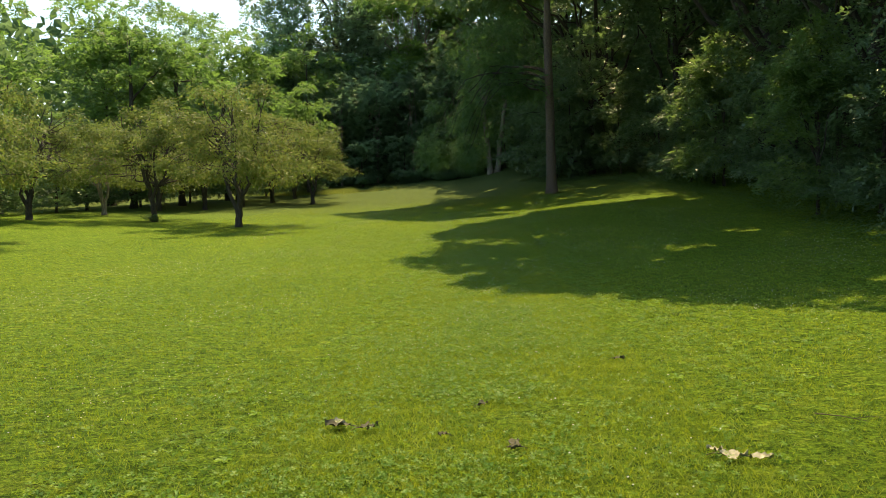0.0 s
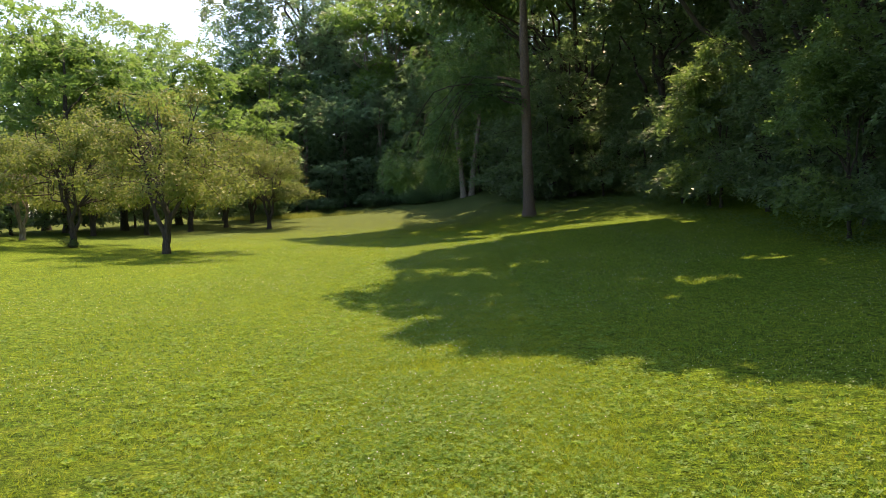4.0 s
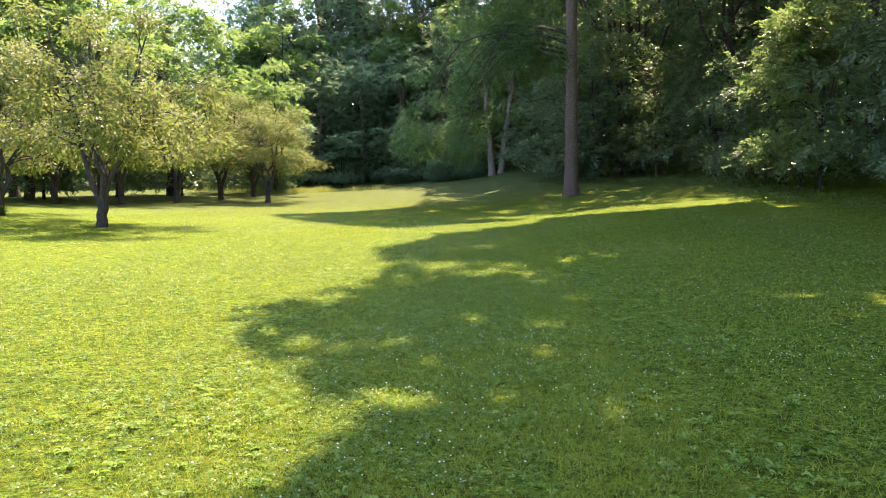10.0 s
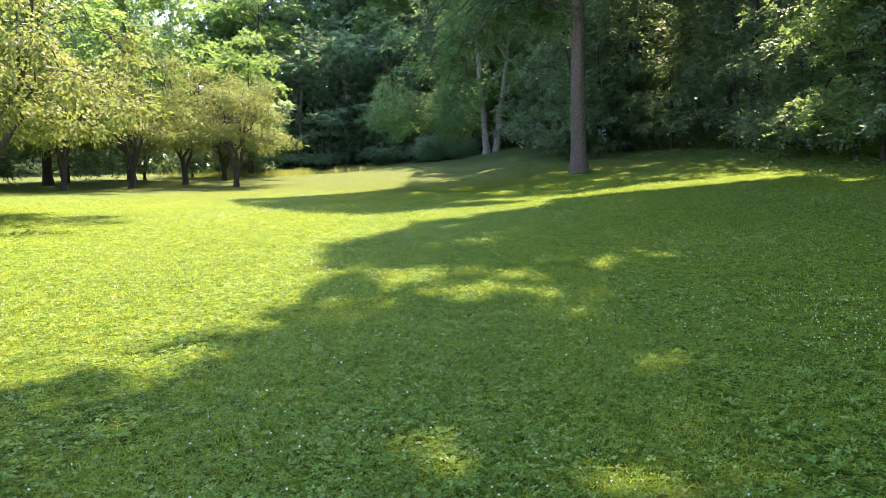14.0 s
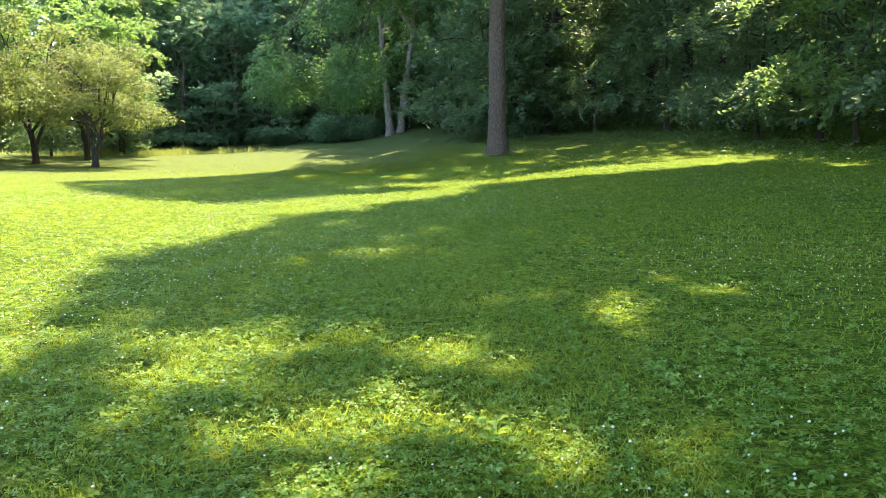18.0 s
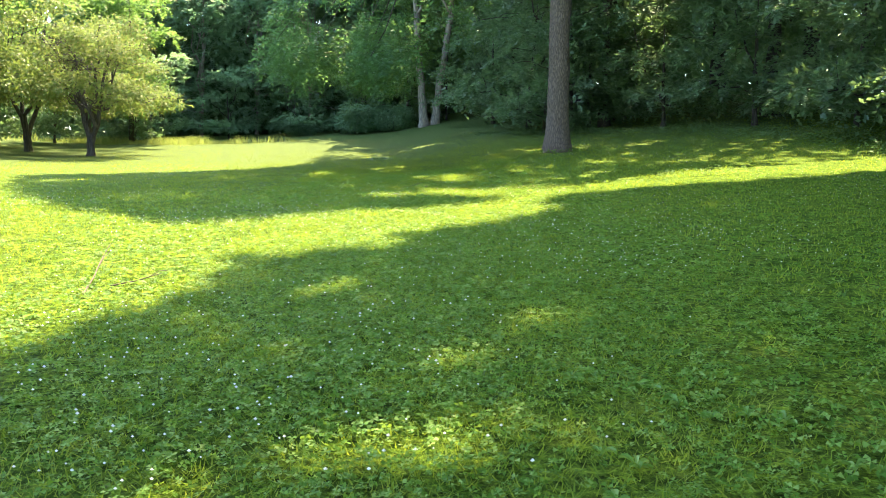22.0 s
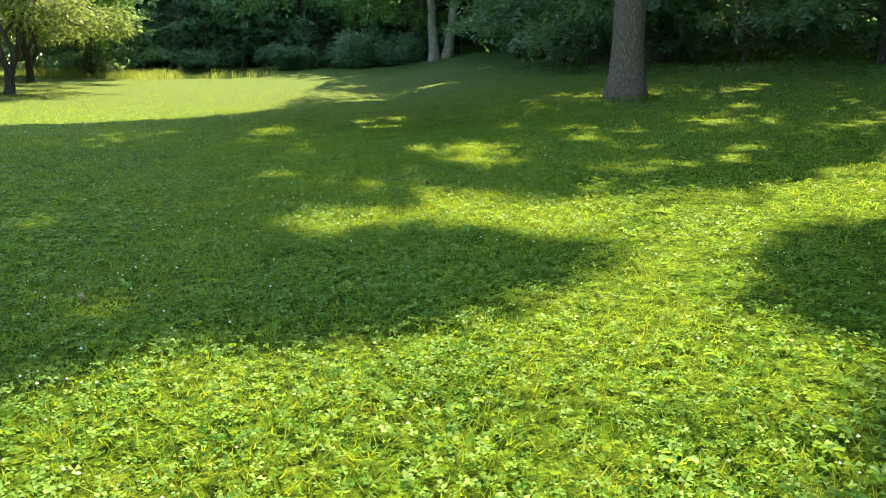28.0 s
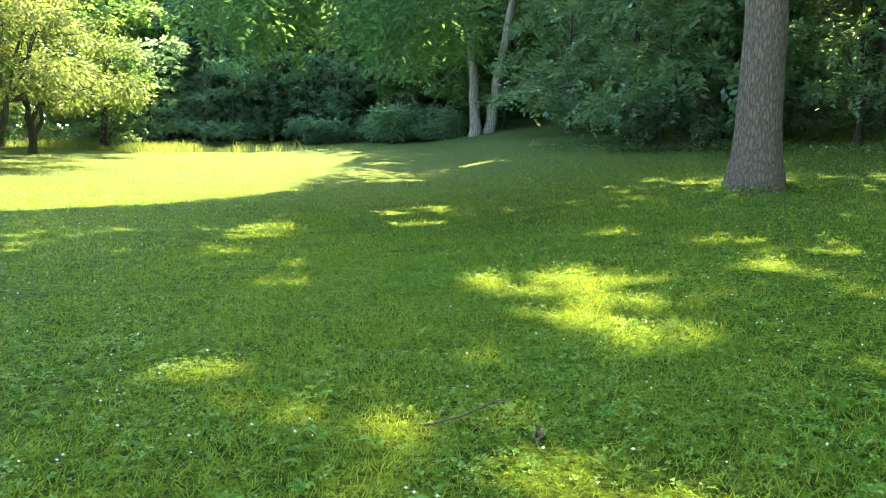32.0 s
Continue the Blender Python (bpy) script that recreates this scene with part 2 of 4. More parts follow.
# ---- mesh helpers ----
def mesh_of(name, verts, faces, material, smooth=False):
    """A mesh from an array of points and one array of equal faces, or several."""
    faces = faces if isinstance(faces, list) else [faces]
    verts = np.asarray(verts, np.float32)
    me = bpy.data.meshes.new(name)
    me.vertices.add(len(verts))
    me.vertices.foreach_set("co", verts.ravel())
    loops = np.concatenate([np.asarray(f, np.int32).ravel() for f in faces])
    sizes = np.concatenate([np.full(len(f), np.shape(f)[1], np.int32) for f in faces])
    me.loops.add(len(loops))
    me.loops.foreach_set("vertex_index", loops)
    me.polygons.add(len(sizes))
    me.polygons.foreach_set("loop_start", np.concatenate([[0], np.cumsum(sizes)[:-1]]).astype(np.int32))
    me.polygons.foreach_set("use_smooth", np.full(len(sizes), smooth))
    me.update(calc_edges=True)
    me.materials.append(material)
    return me


def part(name, me, parent, label=""):
    ob = new(name, me)
    ob.parent = parent
    return tagged(ob, label)


def tube(points, radii, seg=8, rough=0.0, rng=None):
    """Points and quads of a round limb along a line of points."""
    points, radii = np.asarray(points, float), np.asarray(radii, float)
    d = np.gradient(points, axis=0)
    d /= np.linalg.norm(d, axis=1)[:, None]
    side = np.cross(d, (0.31, 0.95, 0.05))
    side /= np.linalg.norm(side, axis=1)[:, None]
    other = np.cross(d, side)
    a = np.linspace(0, 2 * np.pi, seg, endpoint=False)
    r = np.repeat(radii[:, None], seg, 1)
    if rough:
        r = r * (1 + rough * rng.normal(size=(1, seg)) + rough * 0.5 * rng.normal(size=r.shape))
    v = points[:, None] + r[:, :, None] * (np.cos(a)[None, :, None] * side[:, None] + np.sin(a)[None, :, None] * other[:, None])
    i, j = np.meshgrid(np.arange(len(points) - 1), np.arange(seg), indexing="ij")
    k = (j + 1) % seg
    q = np.stack([i * seg + j, i * seg + k, (i + 1) * seg + k, (i + 1) * seg + j], -1).reshape(-1, 4)
    return v.reshape(-1, 3), q


def curve_to(a, b, rng, n=7, sag=0.1, wiggle=0.05):
    """A bent line from a to b that first climbs, then spreads."""
    a, b = np.asarray(a, float), np.asarray(b, float)
    t = np.linspace(0, 1, n)[:, None]
    length = np.linalg.norm(b - a)
    p = a + (b - a) * t
    p[:, 2] += sag * length * np.sin(np.pi * t[:, 0])
    w = rng.normal(size=(n, 3)) * wiggle * length
    w[0] = w[-1] = 0
    return p + w


def leaf_quads(pos, axis, normal, length, width):
    """One folded, pointed leaf at each place."""
    axis = axis / np.linalg.norm(axis, axis=1)[:, None]
    side = np.cross(normal, axis)
    side /= np.linalg.norm(side, axis=1)[:, None] + 1e-9
    up = np.cross(axis, side)
    length, width = np.broadcast_to(length, len(pos))[:, None], np.broadcast_to(width, len(pos))[:, None]
    mid = pos + axis * length * 0.45
    v = np.stack([pos, mid + side * width * 0.5 + up * width * 0.12, pos + axis * length, mid - side * width * 0.5 + up * width * 0.12], 1)
    return v.reshape(-1, 3), np.arange(len(pos) * 4).reshape(-1, 4)


def foliage(rng, centres, radii, count, size, spray=0.45, per=7, flat=0.45, hollow=0.5, droop=0.25, floor=0.05):
    """Leaves in sprays round the shells of leafy clumps."""
    centres, radii = np.asarray(centres, float), np.asarray(radii, float)
    if radii.ndim == 1:
        radii = np.stack([radii, radii, radii * 0.75], 1)
    w = radii[:, 0] ** 2
    m = max(1, count // per)
    pick = rng.choice(len(centres), m, p=w / w.sum())
    u = rng.normal(size=(m, 3))
    u /= np.linalg.norm(u, axis=1)[:, None]
    r = hollow + (1 - hollow) * rng.random((m, 1)) ** 0.6 + rng.normal(size=(m, 1)) * 0.08
    c = centres[pick] + u * r * radii[pick]
    c, u = np.repeat(c, per, 0), np.repeat(u, per, 0)
    off = rng.normal(size=c.shape) * spray * 0.5
    off[:, 2] *= flat
    off[:, 2] -= droop * np.linalg.norm(off[:, :2], axis=1)
    pos = c + off
    keep = pos[:, 2] > floor
    pos, u, off = pos[keep], u[keep], off[keep]
    normal = rng.normal(size=pos.shape) * 0.45 + u * 0.35 + np.array((0, 0, 0.8))
    axis = off + u * spray * 0.5 + rng.normal(size=pos.shape) * spray * 0.35
    axis[:, 2] -= droop * spray
    s = size * (0.6 + 0.7 * rng.random(len(pos)))
    return leaf_quads(pos, axis, normal, s, s * 0.62)


def fronds(rng, centres, radii, count, size, length=0.5, per=9, hollow=0.3, droop=0.45, narrow=0.44, floor=0.05, cap=False):
    """Feathery sprays: leaflets in two rows along a drooping stalk, set round leafy clumps, or over their tops alone."""
    centres, radii = np.asarray(centres, float), np.asarray(radii, float)
    if radii.ndim == 1:
        radii = np.stack([radii, radii, radii * (0.6 if cap else 0.75)], 1)
    w = radii[:, 0] ** 2
    m = max(1, count // per)
    pick = rng.choice(len(centres), m, p=w / w.sum())
    u = rng.normal(size=(m, 3))
    u /= np.linalg.norm(u, axis=1)[:, None]
    if cap:
        u[:, 2] = np.abs(u[:, 2]) - 0.22
    r = hollow + (1 - hollow) * rng.random((m, 1)) ** 0.6 + rng.normal(size=(m, 1)) * 0.08
    c = centres[pick] + u * r * radii[pick]
    axis = u * (1, 1, 0.45) + rng.normal(size=(m, 3)) * 0.4
    axis[:, 2] -= droop * 0.6
    axis /= np.linalg.norm(axis, axis=1)[:, None]
    side = np.cross(axis, rng.normal(size=(m, 3)) * 0.35 + (0, 0, 1))
    side /= np.linalg.norm(side, axis=1)[:, None] + 1e-9
    up = np.cross(side, axis)
    long = length * rng.uniform(0.6, 1.3, m)
    t = np.tile(np.linspace(0.12, 1.0, per), m)
    sign = np.tile(np.where(np.arange(per) == per - 1, 0.0, np.where(np.arange(per) % 2, 1.0, -1.0)), m)[:, None]
    c, axis, side, up, long = (np.repeat(a, per, 0) for a in (c, axis, side, up, long))
    pos = c + axis * (long * t)[:, None] + rng.normal(size=c.shape) * 0.04 * length
    pos[:, 2] -= droop * 0.5 * long * t ** 2
    keep = pos[:, 2] > floor
    lean = axis * 0.65 + side * sign + rng.normal(size=c.shape) * 0.18
    s = size * rng.uniform(0.65, 1.25, len(c))
    return leaf_quads(pos[keep], lean[keep], (up + rng.normal(size=c.shape) * 0.3)[keep], s[keep], s[keep] * narrow)


def envelope(rng, k, centre, axes, shell=0.55):
    """k clump centres inside an uneven egg."""
    u = rng.normal(size=(k, 3))
    u /= np.linalg.norm(u, axis=1)[:, None]
    return np.asarray(centre) + u * (shell + (1 - shell) * rng.random((k, 1))) * np.asarray(axes)


def join(pieces):
    verts, faces, n = [], [], 0
    for v, f in pieces:
        verts.append(v)
        faces.append(f + n)
        n += len(v)
    return np.concatenate(verts), np.concatenate(faces)


def ground_z(x, y):
    """The height of the lawn: a shallow dip along the walk, a bank that climbs to the wood on the east side, a hollow at the far end."""
    v, u = np.clip(np.asarray(x, float), -24, 24) / 20.0, np.clip(np.asarray(y, float), -8, 105) / 50.0
    left = np.clip((7.5 - np.asarray(x, float)) / 5.0, 0, 1)
    fall = np.interp(y, (44, 53, 62, 68, 95), (0, 0.17, 0.4, 0.5, 0.47)) * left * left * (3 - 2 * left)
    return 0.1551 - fall - 4.5988 * u + 7.8046 * u ** 2 - 3.9551 * u ** 3 + 0.8015 * u ** 4 + v * (0.1346 + 0.1569 * u + 0.3878 * u * u) + v * v * (0.7687 + 0.1176 * u)


# the sunny gaps between the high crowns, as patches of light on the lawn: x, y, half width, half depth
SUN_FLECKS = [(2.0, 70.5, 0.6, 0.5), (4.5, 75.0, 0.7, 0.7), (1.0, 80.0, 0.7, 0.9), (7.0, 80.0, 0.8, 0.8), (3.0, 86.0, 0.9, 1.1), (14.0, 25.6, 1.1, 0.8), (13.6, 30.6, 1.6, 0.9), (2.38, 49.9, 0.5, 0.4), (2.95, 49.25, 0.5, 0.35), (3.35, 48.8, 0.4, 0.3), (3.8, 52.3, 0.6, 0.5)]
for fleck_row in (
    [(4.16, 15.14, 0.28, 0.33), (3.4, 15.99, 0.32, 0.31), (8.8, 16.41, 0.38, 0.89), (8.08, 17.57, 0.16, 0.42), (1.3, 18.07, 0.19, 0.13), (10.53, 18.16, 0.32, 0.83), (2.51, 20.98, 0.28, 0.38), (0.83, 21.11, 0.35, 0.26), (1.64, 21.18, 0.32, 0.15), (3.11, 21.51, 0.12, 0.12), (6.04, 22.84, 0.39, 0.45), (1.07, 22.85, 0.12, 0.14), (2.23, 23.29, 0.16, 0.28), (0.62, 23.6, 0.12, 0.13), (1.53, 23.95, 0.25, 0.24), (3.07, 24.59, 0.14, 0.21), (2.27, 24.62, 0.12, 0.17), (6.13, 24.97, 0.2, 0.27), (1.29, 25.06, 0.37, 0.26), (7.22, 25.41, 0.26, 0.61)],
    [(2.67, 25.45, 0.12, 0.2), (7.84, 26.24, 0.94, 0.9), (6.06, 26.84, 0.43, 0.35), (3.13, 26.95, 0.34, 0.26), (-0.55, 27.22, 0.29, 0.52), (11.83, 27.47, 0.81, 0.89), (-0.12, 28.79, 0.19, 0.18), (2.75, 29.13, 0.14, 0.12), (0.28, 29.24, 0.14, 0.14), (10.83, 29.82, 0.85, 0.9), (2.66, 29.97, 0.3, 0.17), (3.42, 30.38, 0.21, 0.29), (1.37, 30.57, 0.12, 0.13), (2.0, 30.69, 0.2, 0.2), (1.02, 31.81, 0.53, 0.41), (2.14, 31.96, 0.32, 0.22), (3.73, 33.06, 0.39, 0.5), (4.42, 33.33, 0.31, 0.39), (2.24, 35.98, 0.33, 0.2), (2.26, 36.93, 0.12, 0.12)],
    [(1.43, 37.37, 0.12, 0.17), (0.84, 37.94, 0.14, 0.17), (2.95, 38.03, 0.12, 0.12), (2.18, 38.57, 0.14, 0.17), (1.68, 39.04, 0.13, 0.12), (6.86, 44.56, 0.4, 0.31), (1.11, 45.32, 0.16, 0.15), (0.17, 47.79, 0.25, 0.15), (3.27, 48.67, 0.23, 0.29), (4.67, 49.04, 0.17, 0.12), (3.02, 49.23, 0.21, 0.12), (2.32, 49.91, 0.26, 0.27), (5.31, 50.36, 0.25, 0.29), (5.76, 50.37, 0.3, 0.31), (6.58, 50.56, 0.15, 0.27), (1.43, 50.76, 0.16, 0.15), (2.96, 50.81, 0.18, 0.12), (7.14, 51.35, 0.26, 0.23), (3.92, 51.5, 0.31, 0.38), (5.78, 52.09, 0.22, 0.18)],
    [(3.61, 53.2, 0.91, 0.6), (5.62, 53.34, 0.22, 0.16), (1.36, 53.4, 0.23, 0.21), (-5.7, 54.18, 0.64, 0.9), (1.41, 54.42, 0.18, 0.31), (7.95, 54.71, 0.21, 0.2), (5.9, 55.12, 0.46, 0.37), (0.54, 55.58, 0.12, 0.26), (4.88, 56.11, 0.18, 0.25), (9.54, 57.09, 0.17, 0.39), (0.6, 57.2, 0.22, 0.21), (0.49, 58.23, 0.46, 0.69), (2.48, 58.79, 0.34, 0.36), (2.02, 60.71, 0.15, 0.36), (11.22, 61.36, 0.42, 0.71), (2.85, 61.58, 0.32, 0.53), (12.03, 62.17, 0.31, 0.9)]):
    SUN_FLECKS += fleck_row


def shadow_of(p):
    """Where the shadow of each point falls on the lawn."""
    x, y, floor = p[:, 0], p[:, 1], 0.0
    for _ in range(4):
        k = (p[:, 2] - floor) / math.tan(SUN_EL)
        x, y = p[:, 0] - SUN_AZ.x * k, p[:, 1] - SUN_AZ.y * k
        floor = ground_z(x, y) + 0.04
    return x, y


def open_crown(rng, v, q, base, inside):
    """Thins a crown where sun flecks reach the lawn, and prunes it to its side of the gap."""
    n = len(q)
    dx, dy, loose = rng.normal(size=n) * 0.16, rng.normal(size=n) * 0.16, rng.uniform(0.4, 1.4, n)
    stray = rng.random(n) < 0.09
    keep = np.ones(n, bool)
    for corner in range(4):
        x, y = shadow_of(v[q[:, corner]] + np.asarray(base))
        keep &= inside(x + dx, y + dy)
    x, y = shadow_of(v[q].mean(1) + np.asarray(base))
    for a, b, w, h in SUN_FLECKS:
        keep &= (((x - a + 0.15 * np.sin(y * 7 + a)) / (w + 0.16)) ** 2 + ((y - b + 0.1 * np.sin(x * 5 + b)) / (h + 0.18)) ** 2 > loose) | stray
    return v[q[keep]].reshape(-1, 3), np.arange(4 * keep.sum()).reshape(-1, 4)


def east_side(x, y):
    """Shade of the wood's edge trees on the lawn."""
    edge = np.interp(y, (8, 12, 14.6, 16.3, 17.4, 19.2, 19.7, 21.3, 23.7, 26.5, 29.1, 30.5, 32.7, 34.8, 36.9, 37.3, 38.6, 39.4, 40.3, 40.7, 41.1, 41.5, 42.4, 43.6, 44.4, 45.4, 46.6, 47.0, 47.4, 48.0, 48.9, 49.0),
                     (8, 6.5, 3.9, 2.4, 1.2, -0.5, 0.6, 0.2, -1.15, -1.65, -0.45, -0.1, -0.35, -0.5, -0.7, 0.1, 0.35, 1.0, 0.5, 1.0, 2.7, 2.2, 2.9, 4.4, 4.8, 4.5, 5.1, 5.8, 7.4, 10.5, 13.5, 30))
    return (x > edge) & ((x < 13.5) | (y < 45.3))


def bank_side(x, y):
    """Shade of the big tree, with a sunny gap behind its nearest lobe."""
    near = np.interp(x, (-9, -7.5, -6.3, -5.2, -3, -1.0, -0.4, 0.5, 1.28, 2, 2.6, 3.1, 3.6, 4.3, 4.6, 5.6, 6.4, 7.9, 8.4, 11.6, 15, 20), (58, 56.2, 53, 50, 46.3, 44.1, 43.2, 43.9, 44.3, 44.85, 44.8, 45.1, 45.6, 46.2, 48.5, 48.7, 48.85, 49.8, 50.5, 50.7, 50.8, 50.9))
    far = np.interp(x, (-9, -7.5, -6, -4.3, -2.4, -0.7, -0.5), (54.5, 56.9, 58.5, 60.2, 62.8, 66, 93))
    gap = (x > 1.75) & (x < 4.7) & (y > np.interp(x, (1.7, 2.2, 2.74, 3.54, 3.86, 4.32), (47.65, 47.05, 47.6, 47.15, 46.75, 46.25))) & (y < np.interp(x, (1.7, 2.75, 3.98, 4.76), (47.95, 48.35, 48.5, 48.6)))
    return (y > near) & (y < far) & ~gap


def tree(name, label, seed, trunk, top, clumps, sizes, leaves, leaf, leaf_mat, bark, limbs=7, spray=0.5, fork=None, hollow=0.5, droop=0.25, twigs=0, category="tree", group="", low=0.35, stems=None, seg=12, wiggle=0.004, base=None, inside=None, feather=0.0, narrow=0.44, cap=False):
    """A tree at the origin: a tapered trunk, limbs out to its leafy clumps, and the crown.
    trunk: radius at breast height; top: where the trunk ends."""
    rng = np.random.default_rng(seed)
    root = tagged(new(name), label, category, group)
    stems = stems or [((0, 0), top)]
    tips = []
    for (bx, by), tp in stems:
        n = 22
        line = curve_to((bx, by, -0.4), tp, rng, n, 0.0, wiggle)
        h = np.linspace(0, 1, n) ** 1.6
        line = np.stack([np.interp(h, np.linspace(0, 1, n), line[:, k]) for k in range(3)], 1)
        along = h * np.linalg.norm(np.array(tp))
        rad = trunk * (1.03 - 0.45 * h - 0.45 * np.clip((h - 0.55) / 0.45, 0, 1)) + trunk * 0.55 * np.exp(-np.maximum(along - 0.4, 0) / (trunk * 1.5))
        v, q = tube(line, rad, seg, 0.05, rng)
        tips.append((line, rad, part("trunk", mesh_of("trunk", v, q, bark, True), root)))
    order = np.argsort(-np.asarray(sizes, float).reshape(len(clumps), -1)[:, 0])
    twig_pieces = []
    for i in range(min(limbs, len(clumps))):
        end = np.array(clumps[order[i]], float)
        line, rad, bole = tips[i % len(tips)]
        at = int(np.clip(len(line) * (low + (1 - low) * rng.random()), 2, len(line) - 1))
        if line[at][2] > end[2] - 0.2:
            at = int(max(2, min(at, np.searchsorted(line[:, 2], end[2] - 0.3))))
        bend = curve_to(line[at], end, rng, 8, 0.08, 0.03)
        v, q = tube(bend, np.linspace(rad[at] * 0.62, max(0.012, trunk * 0.08), 8), 7)
        part("limb", mesh_of("limb", v, q, bark, True), bole)
        for _ in range(twigs):
            a = bend[rng.integers(3, 8)]
            b = a + rng.normal(size=3) * np.array((1, 1, 0.6)) * np.linalg.norm(end - line[at]) * 0.3 + np.array((0, 0, 0.25))
            twig_pieces.append(tube(curve_to(a, b, rng, 5, 0.05, 0.06), np.linspace(max(0.012, trunk * 0.1), 0.006, 5), 4))
    if twig_pieces:
        v, q = join(twig_pieces)
        tagged(part("twig_mass", mesh_of("twig_mass", v, q, bark), root), kind="stuff")
    if feather:
        v, q = fronds(rng, clumps, sizes, leaves, leaf, feather, hollow=0.78 if cap else hollow, droop=droop, narrow=narrow, cap=cap)
    else:
        v, q = foliage(rng, clumps, sizes, leaves, leaf, spray, hollow=hollow, droop=droop)
    if inside:
        v, q = open_crown(rng, v, q, base, inside)
    part("crown", mesh_of("crown", v, q, leaf_mat), root)
    return root


def place(ob, spots):
    """Sets a thing at the first spot (x, y, turn, scale) and copies of it at the others."""
    made = []
    for i, (x, y, turn, size) in enumerate(spots):
        m = pose(x, y, float(ground_z(x, y)), 0, 0, turn)
        if i == 0:
            ob.matrix_basis = m @ Matrix.Scale(size, 4)
            made.append(ob)
        else:
            c = copy_thing(ob, m)
            c.scale = (size, size, size)
            made.append(c)
    return made


# ---- ground ----
xs = np.concatenate([[-1500, -600, -250, -120, -80, -55], np.arange(-40, 40.1, 0.5), [55, 80, 120, 250, 600, 1500]])
ys = np.concatenate([[-1500, -500, -150, -60, -30], np.arange(-14, 112.1, 0.5), [125, 150, 200, 300, 600, 1500]])
gx, gy = np.meshgrid(xs, ys)
rng = np.random.default_rng(3)
gzz = ground_z(gx, gy) + np.where((abs(gx) < 41) & (gy > -15) & (gy < 113), 0.012 * rng.normal(size=gx.shape), 0)
i, j = np.meshgrid(np.arange(len(ys) - 1), np.arange(len(xs) - 1), indexing="ij")
w = len(xs)
quads = np.stack([i * w + j, i * w + j + 1, (i + 1) * w + j + 1, (i + 1) * w + j], -1).reshape(-1, 4)
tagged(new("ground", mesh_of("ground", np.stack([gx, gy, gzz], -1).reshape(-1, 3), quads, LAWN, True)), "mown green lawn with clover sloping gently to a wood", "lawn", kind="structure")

# ---- the big tree on the bank ----
rng = np.random.default_rng(11)
cl = np.concatenate([envelope(rng, 36, (-6.6, 3.0, 22.5), (9.6, 7.4, 3.6), 0.25), envelope(rng, 14, (2.0, 6.0, 21.0), (6.0, 6.0, 5.0), 0.5), envelope(rng, 9, (-6.5, -3.4, 22.0), (4.0, 1.2, 1.5), 0.3), envelope(rng, 14, (-11.0, 9.6, 22.5), (4.6, 3.4, 1.5), 0.2)])
big = tree("shade_tree", "tall grey-barked shade tree with drooping dark green boughs", 12, 0.335, (-0.3, 0.3, 22.0),
           cl, rng.uniform(1.8, 2.8, len(cl)), 30000, 0.5, LEAF_WOOD, BARK, limbs=16, spray=1.1, droop=0.4, low=0.86, seg=24, wiggle=0.0008, base=(7.9, 59.6, 1.1), inside=bank_side)
r13 = np.random.default_rng(13)
low = np.stack([np.where(np.arange(46) < 20, r13.uniform(-9.2, -7.6, 46), r13.uniform(-6.9, -5.0, 46)), r13.uniform(-1.6, 5.5, 46), np.zeros(46)], 1)
low[:, 2] = 2.7 + 0.1 * low[:, 1] + 0.5 * np.sin(low[:, 0] * 2.6 + 1.0) + np.abs(r13.normal(size=46)) * 0.7
hang = np.concatenate([low, envelope(r13, 40, (-6.0, 2.2, 6.2), (3.2, 3.8, 2.6), 0.15), envelope(r13, 60, (-3.4, 2.4, 9.6), (4.4, 3.4, 3.9), 0.2), envelope(r13, 34, (-2.4, 4.5, 12.0), (4.8, 4.0, 4.0), 0.3)])
for c in low[::7]:
    a0 = np.array((-0.1, 0.1, c[2] + 4.6))
    knee = np.array((c[0] * 0.55, c[1] * 0.5, c[2] + 5.2))
    v0, q0 = tube(np.concatenate([curve_to(a0, knee, r13, 6, 0.06, 0.02), curve_to(knee, c, r13, 6, 0.1, 0.03)[1:]]), np.linspace(0.085, 0.01, 11), 7)
    part("limb", mesh_of("limb", v0, q0, BARK_DARK, True), big)
    along = np.linspace(0.25, 1, 6)[:, None]
    hang = np.concatenate([hang, a0 + (knee - a0) * along + (0, 0, -0.2)])
for k, spots in enumerate((hang[:46], hang[46:146], hang[146:])):
    v, q = fronds(r13, spots, r13.uniform(0.35, 0.75, len(spots)) * (1, 1.1, 1.4)[k], (20000, 20000, 10000)[k], (0.14, 0.17, 0.2)[k], 0.55, 11, hollow=0.4, droop=0.8)
    v, q = open_crown(r13, v, q, (7.9, 59.6, 1.1), bank_side)
    part("bough", mesh_of("bough", v, q, LEAF_BOUGH), big, "drooping boughs with feathery mid-green leaves")
place(big, [(7.9, 59.6, 0, 1)])

# ---- tall wood trees on the east side, whose crowns overhang the lawn ----
def edge_tree(x, y, seed, centre=(-10.0, 1.5, 20.0), axes=(13.0, 6.8, 3.2), leaves=14000, side=east_side, leaf=0.74):
    rng = np.random.default_rng(seed)
    cl = envelope(rng, 52, centre, axes, 0.2)
    z = float(ground_z(x, y))
    ob = tree("wood_tree", "tall dark wood tree with a crown spread over the lawn", seed + 1, 0.34, (-1.0, 0, 20.0), cl, rng.uniform(1.9, 2.8, len(cl)), leaves, leaf, LEAF_WOOD, BARK_DARK,
              limbs=9, spray=1.0, group="trees at the wood's edge", base=(x, y, z), inside=side)
    ob.matrix_basis = pose(x, y, z)


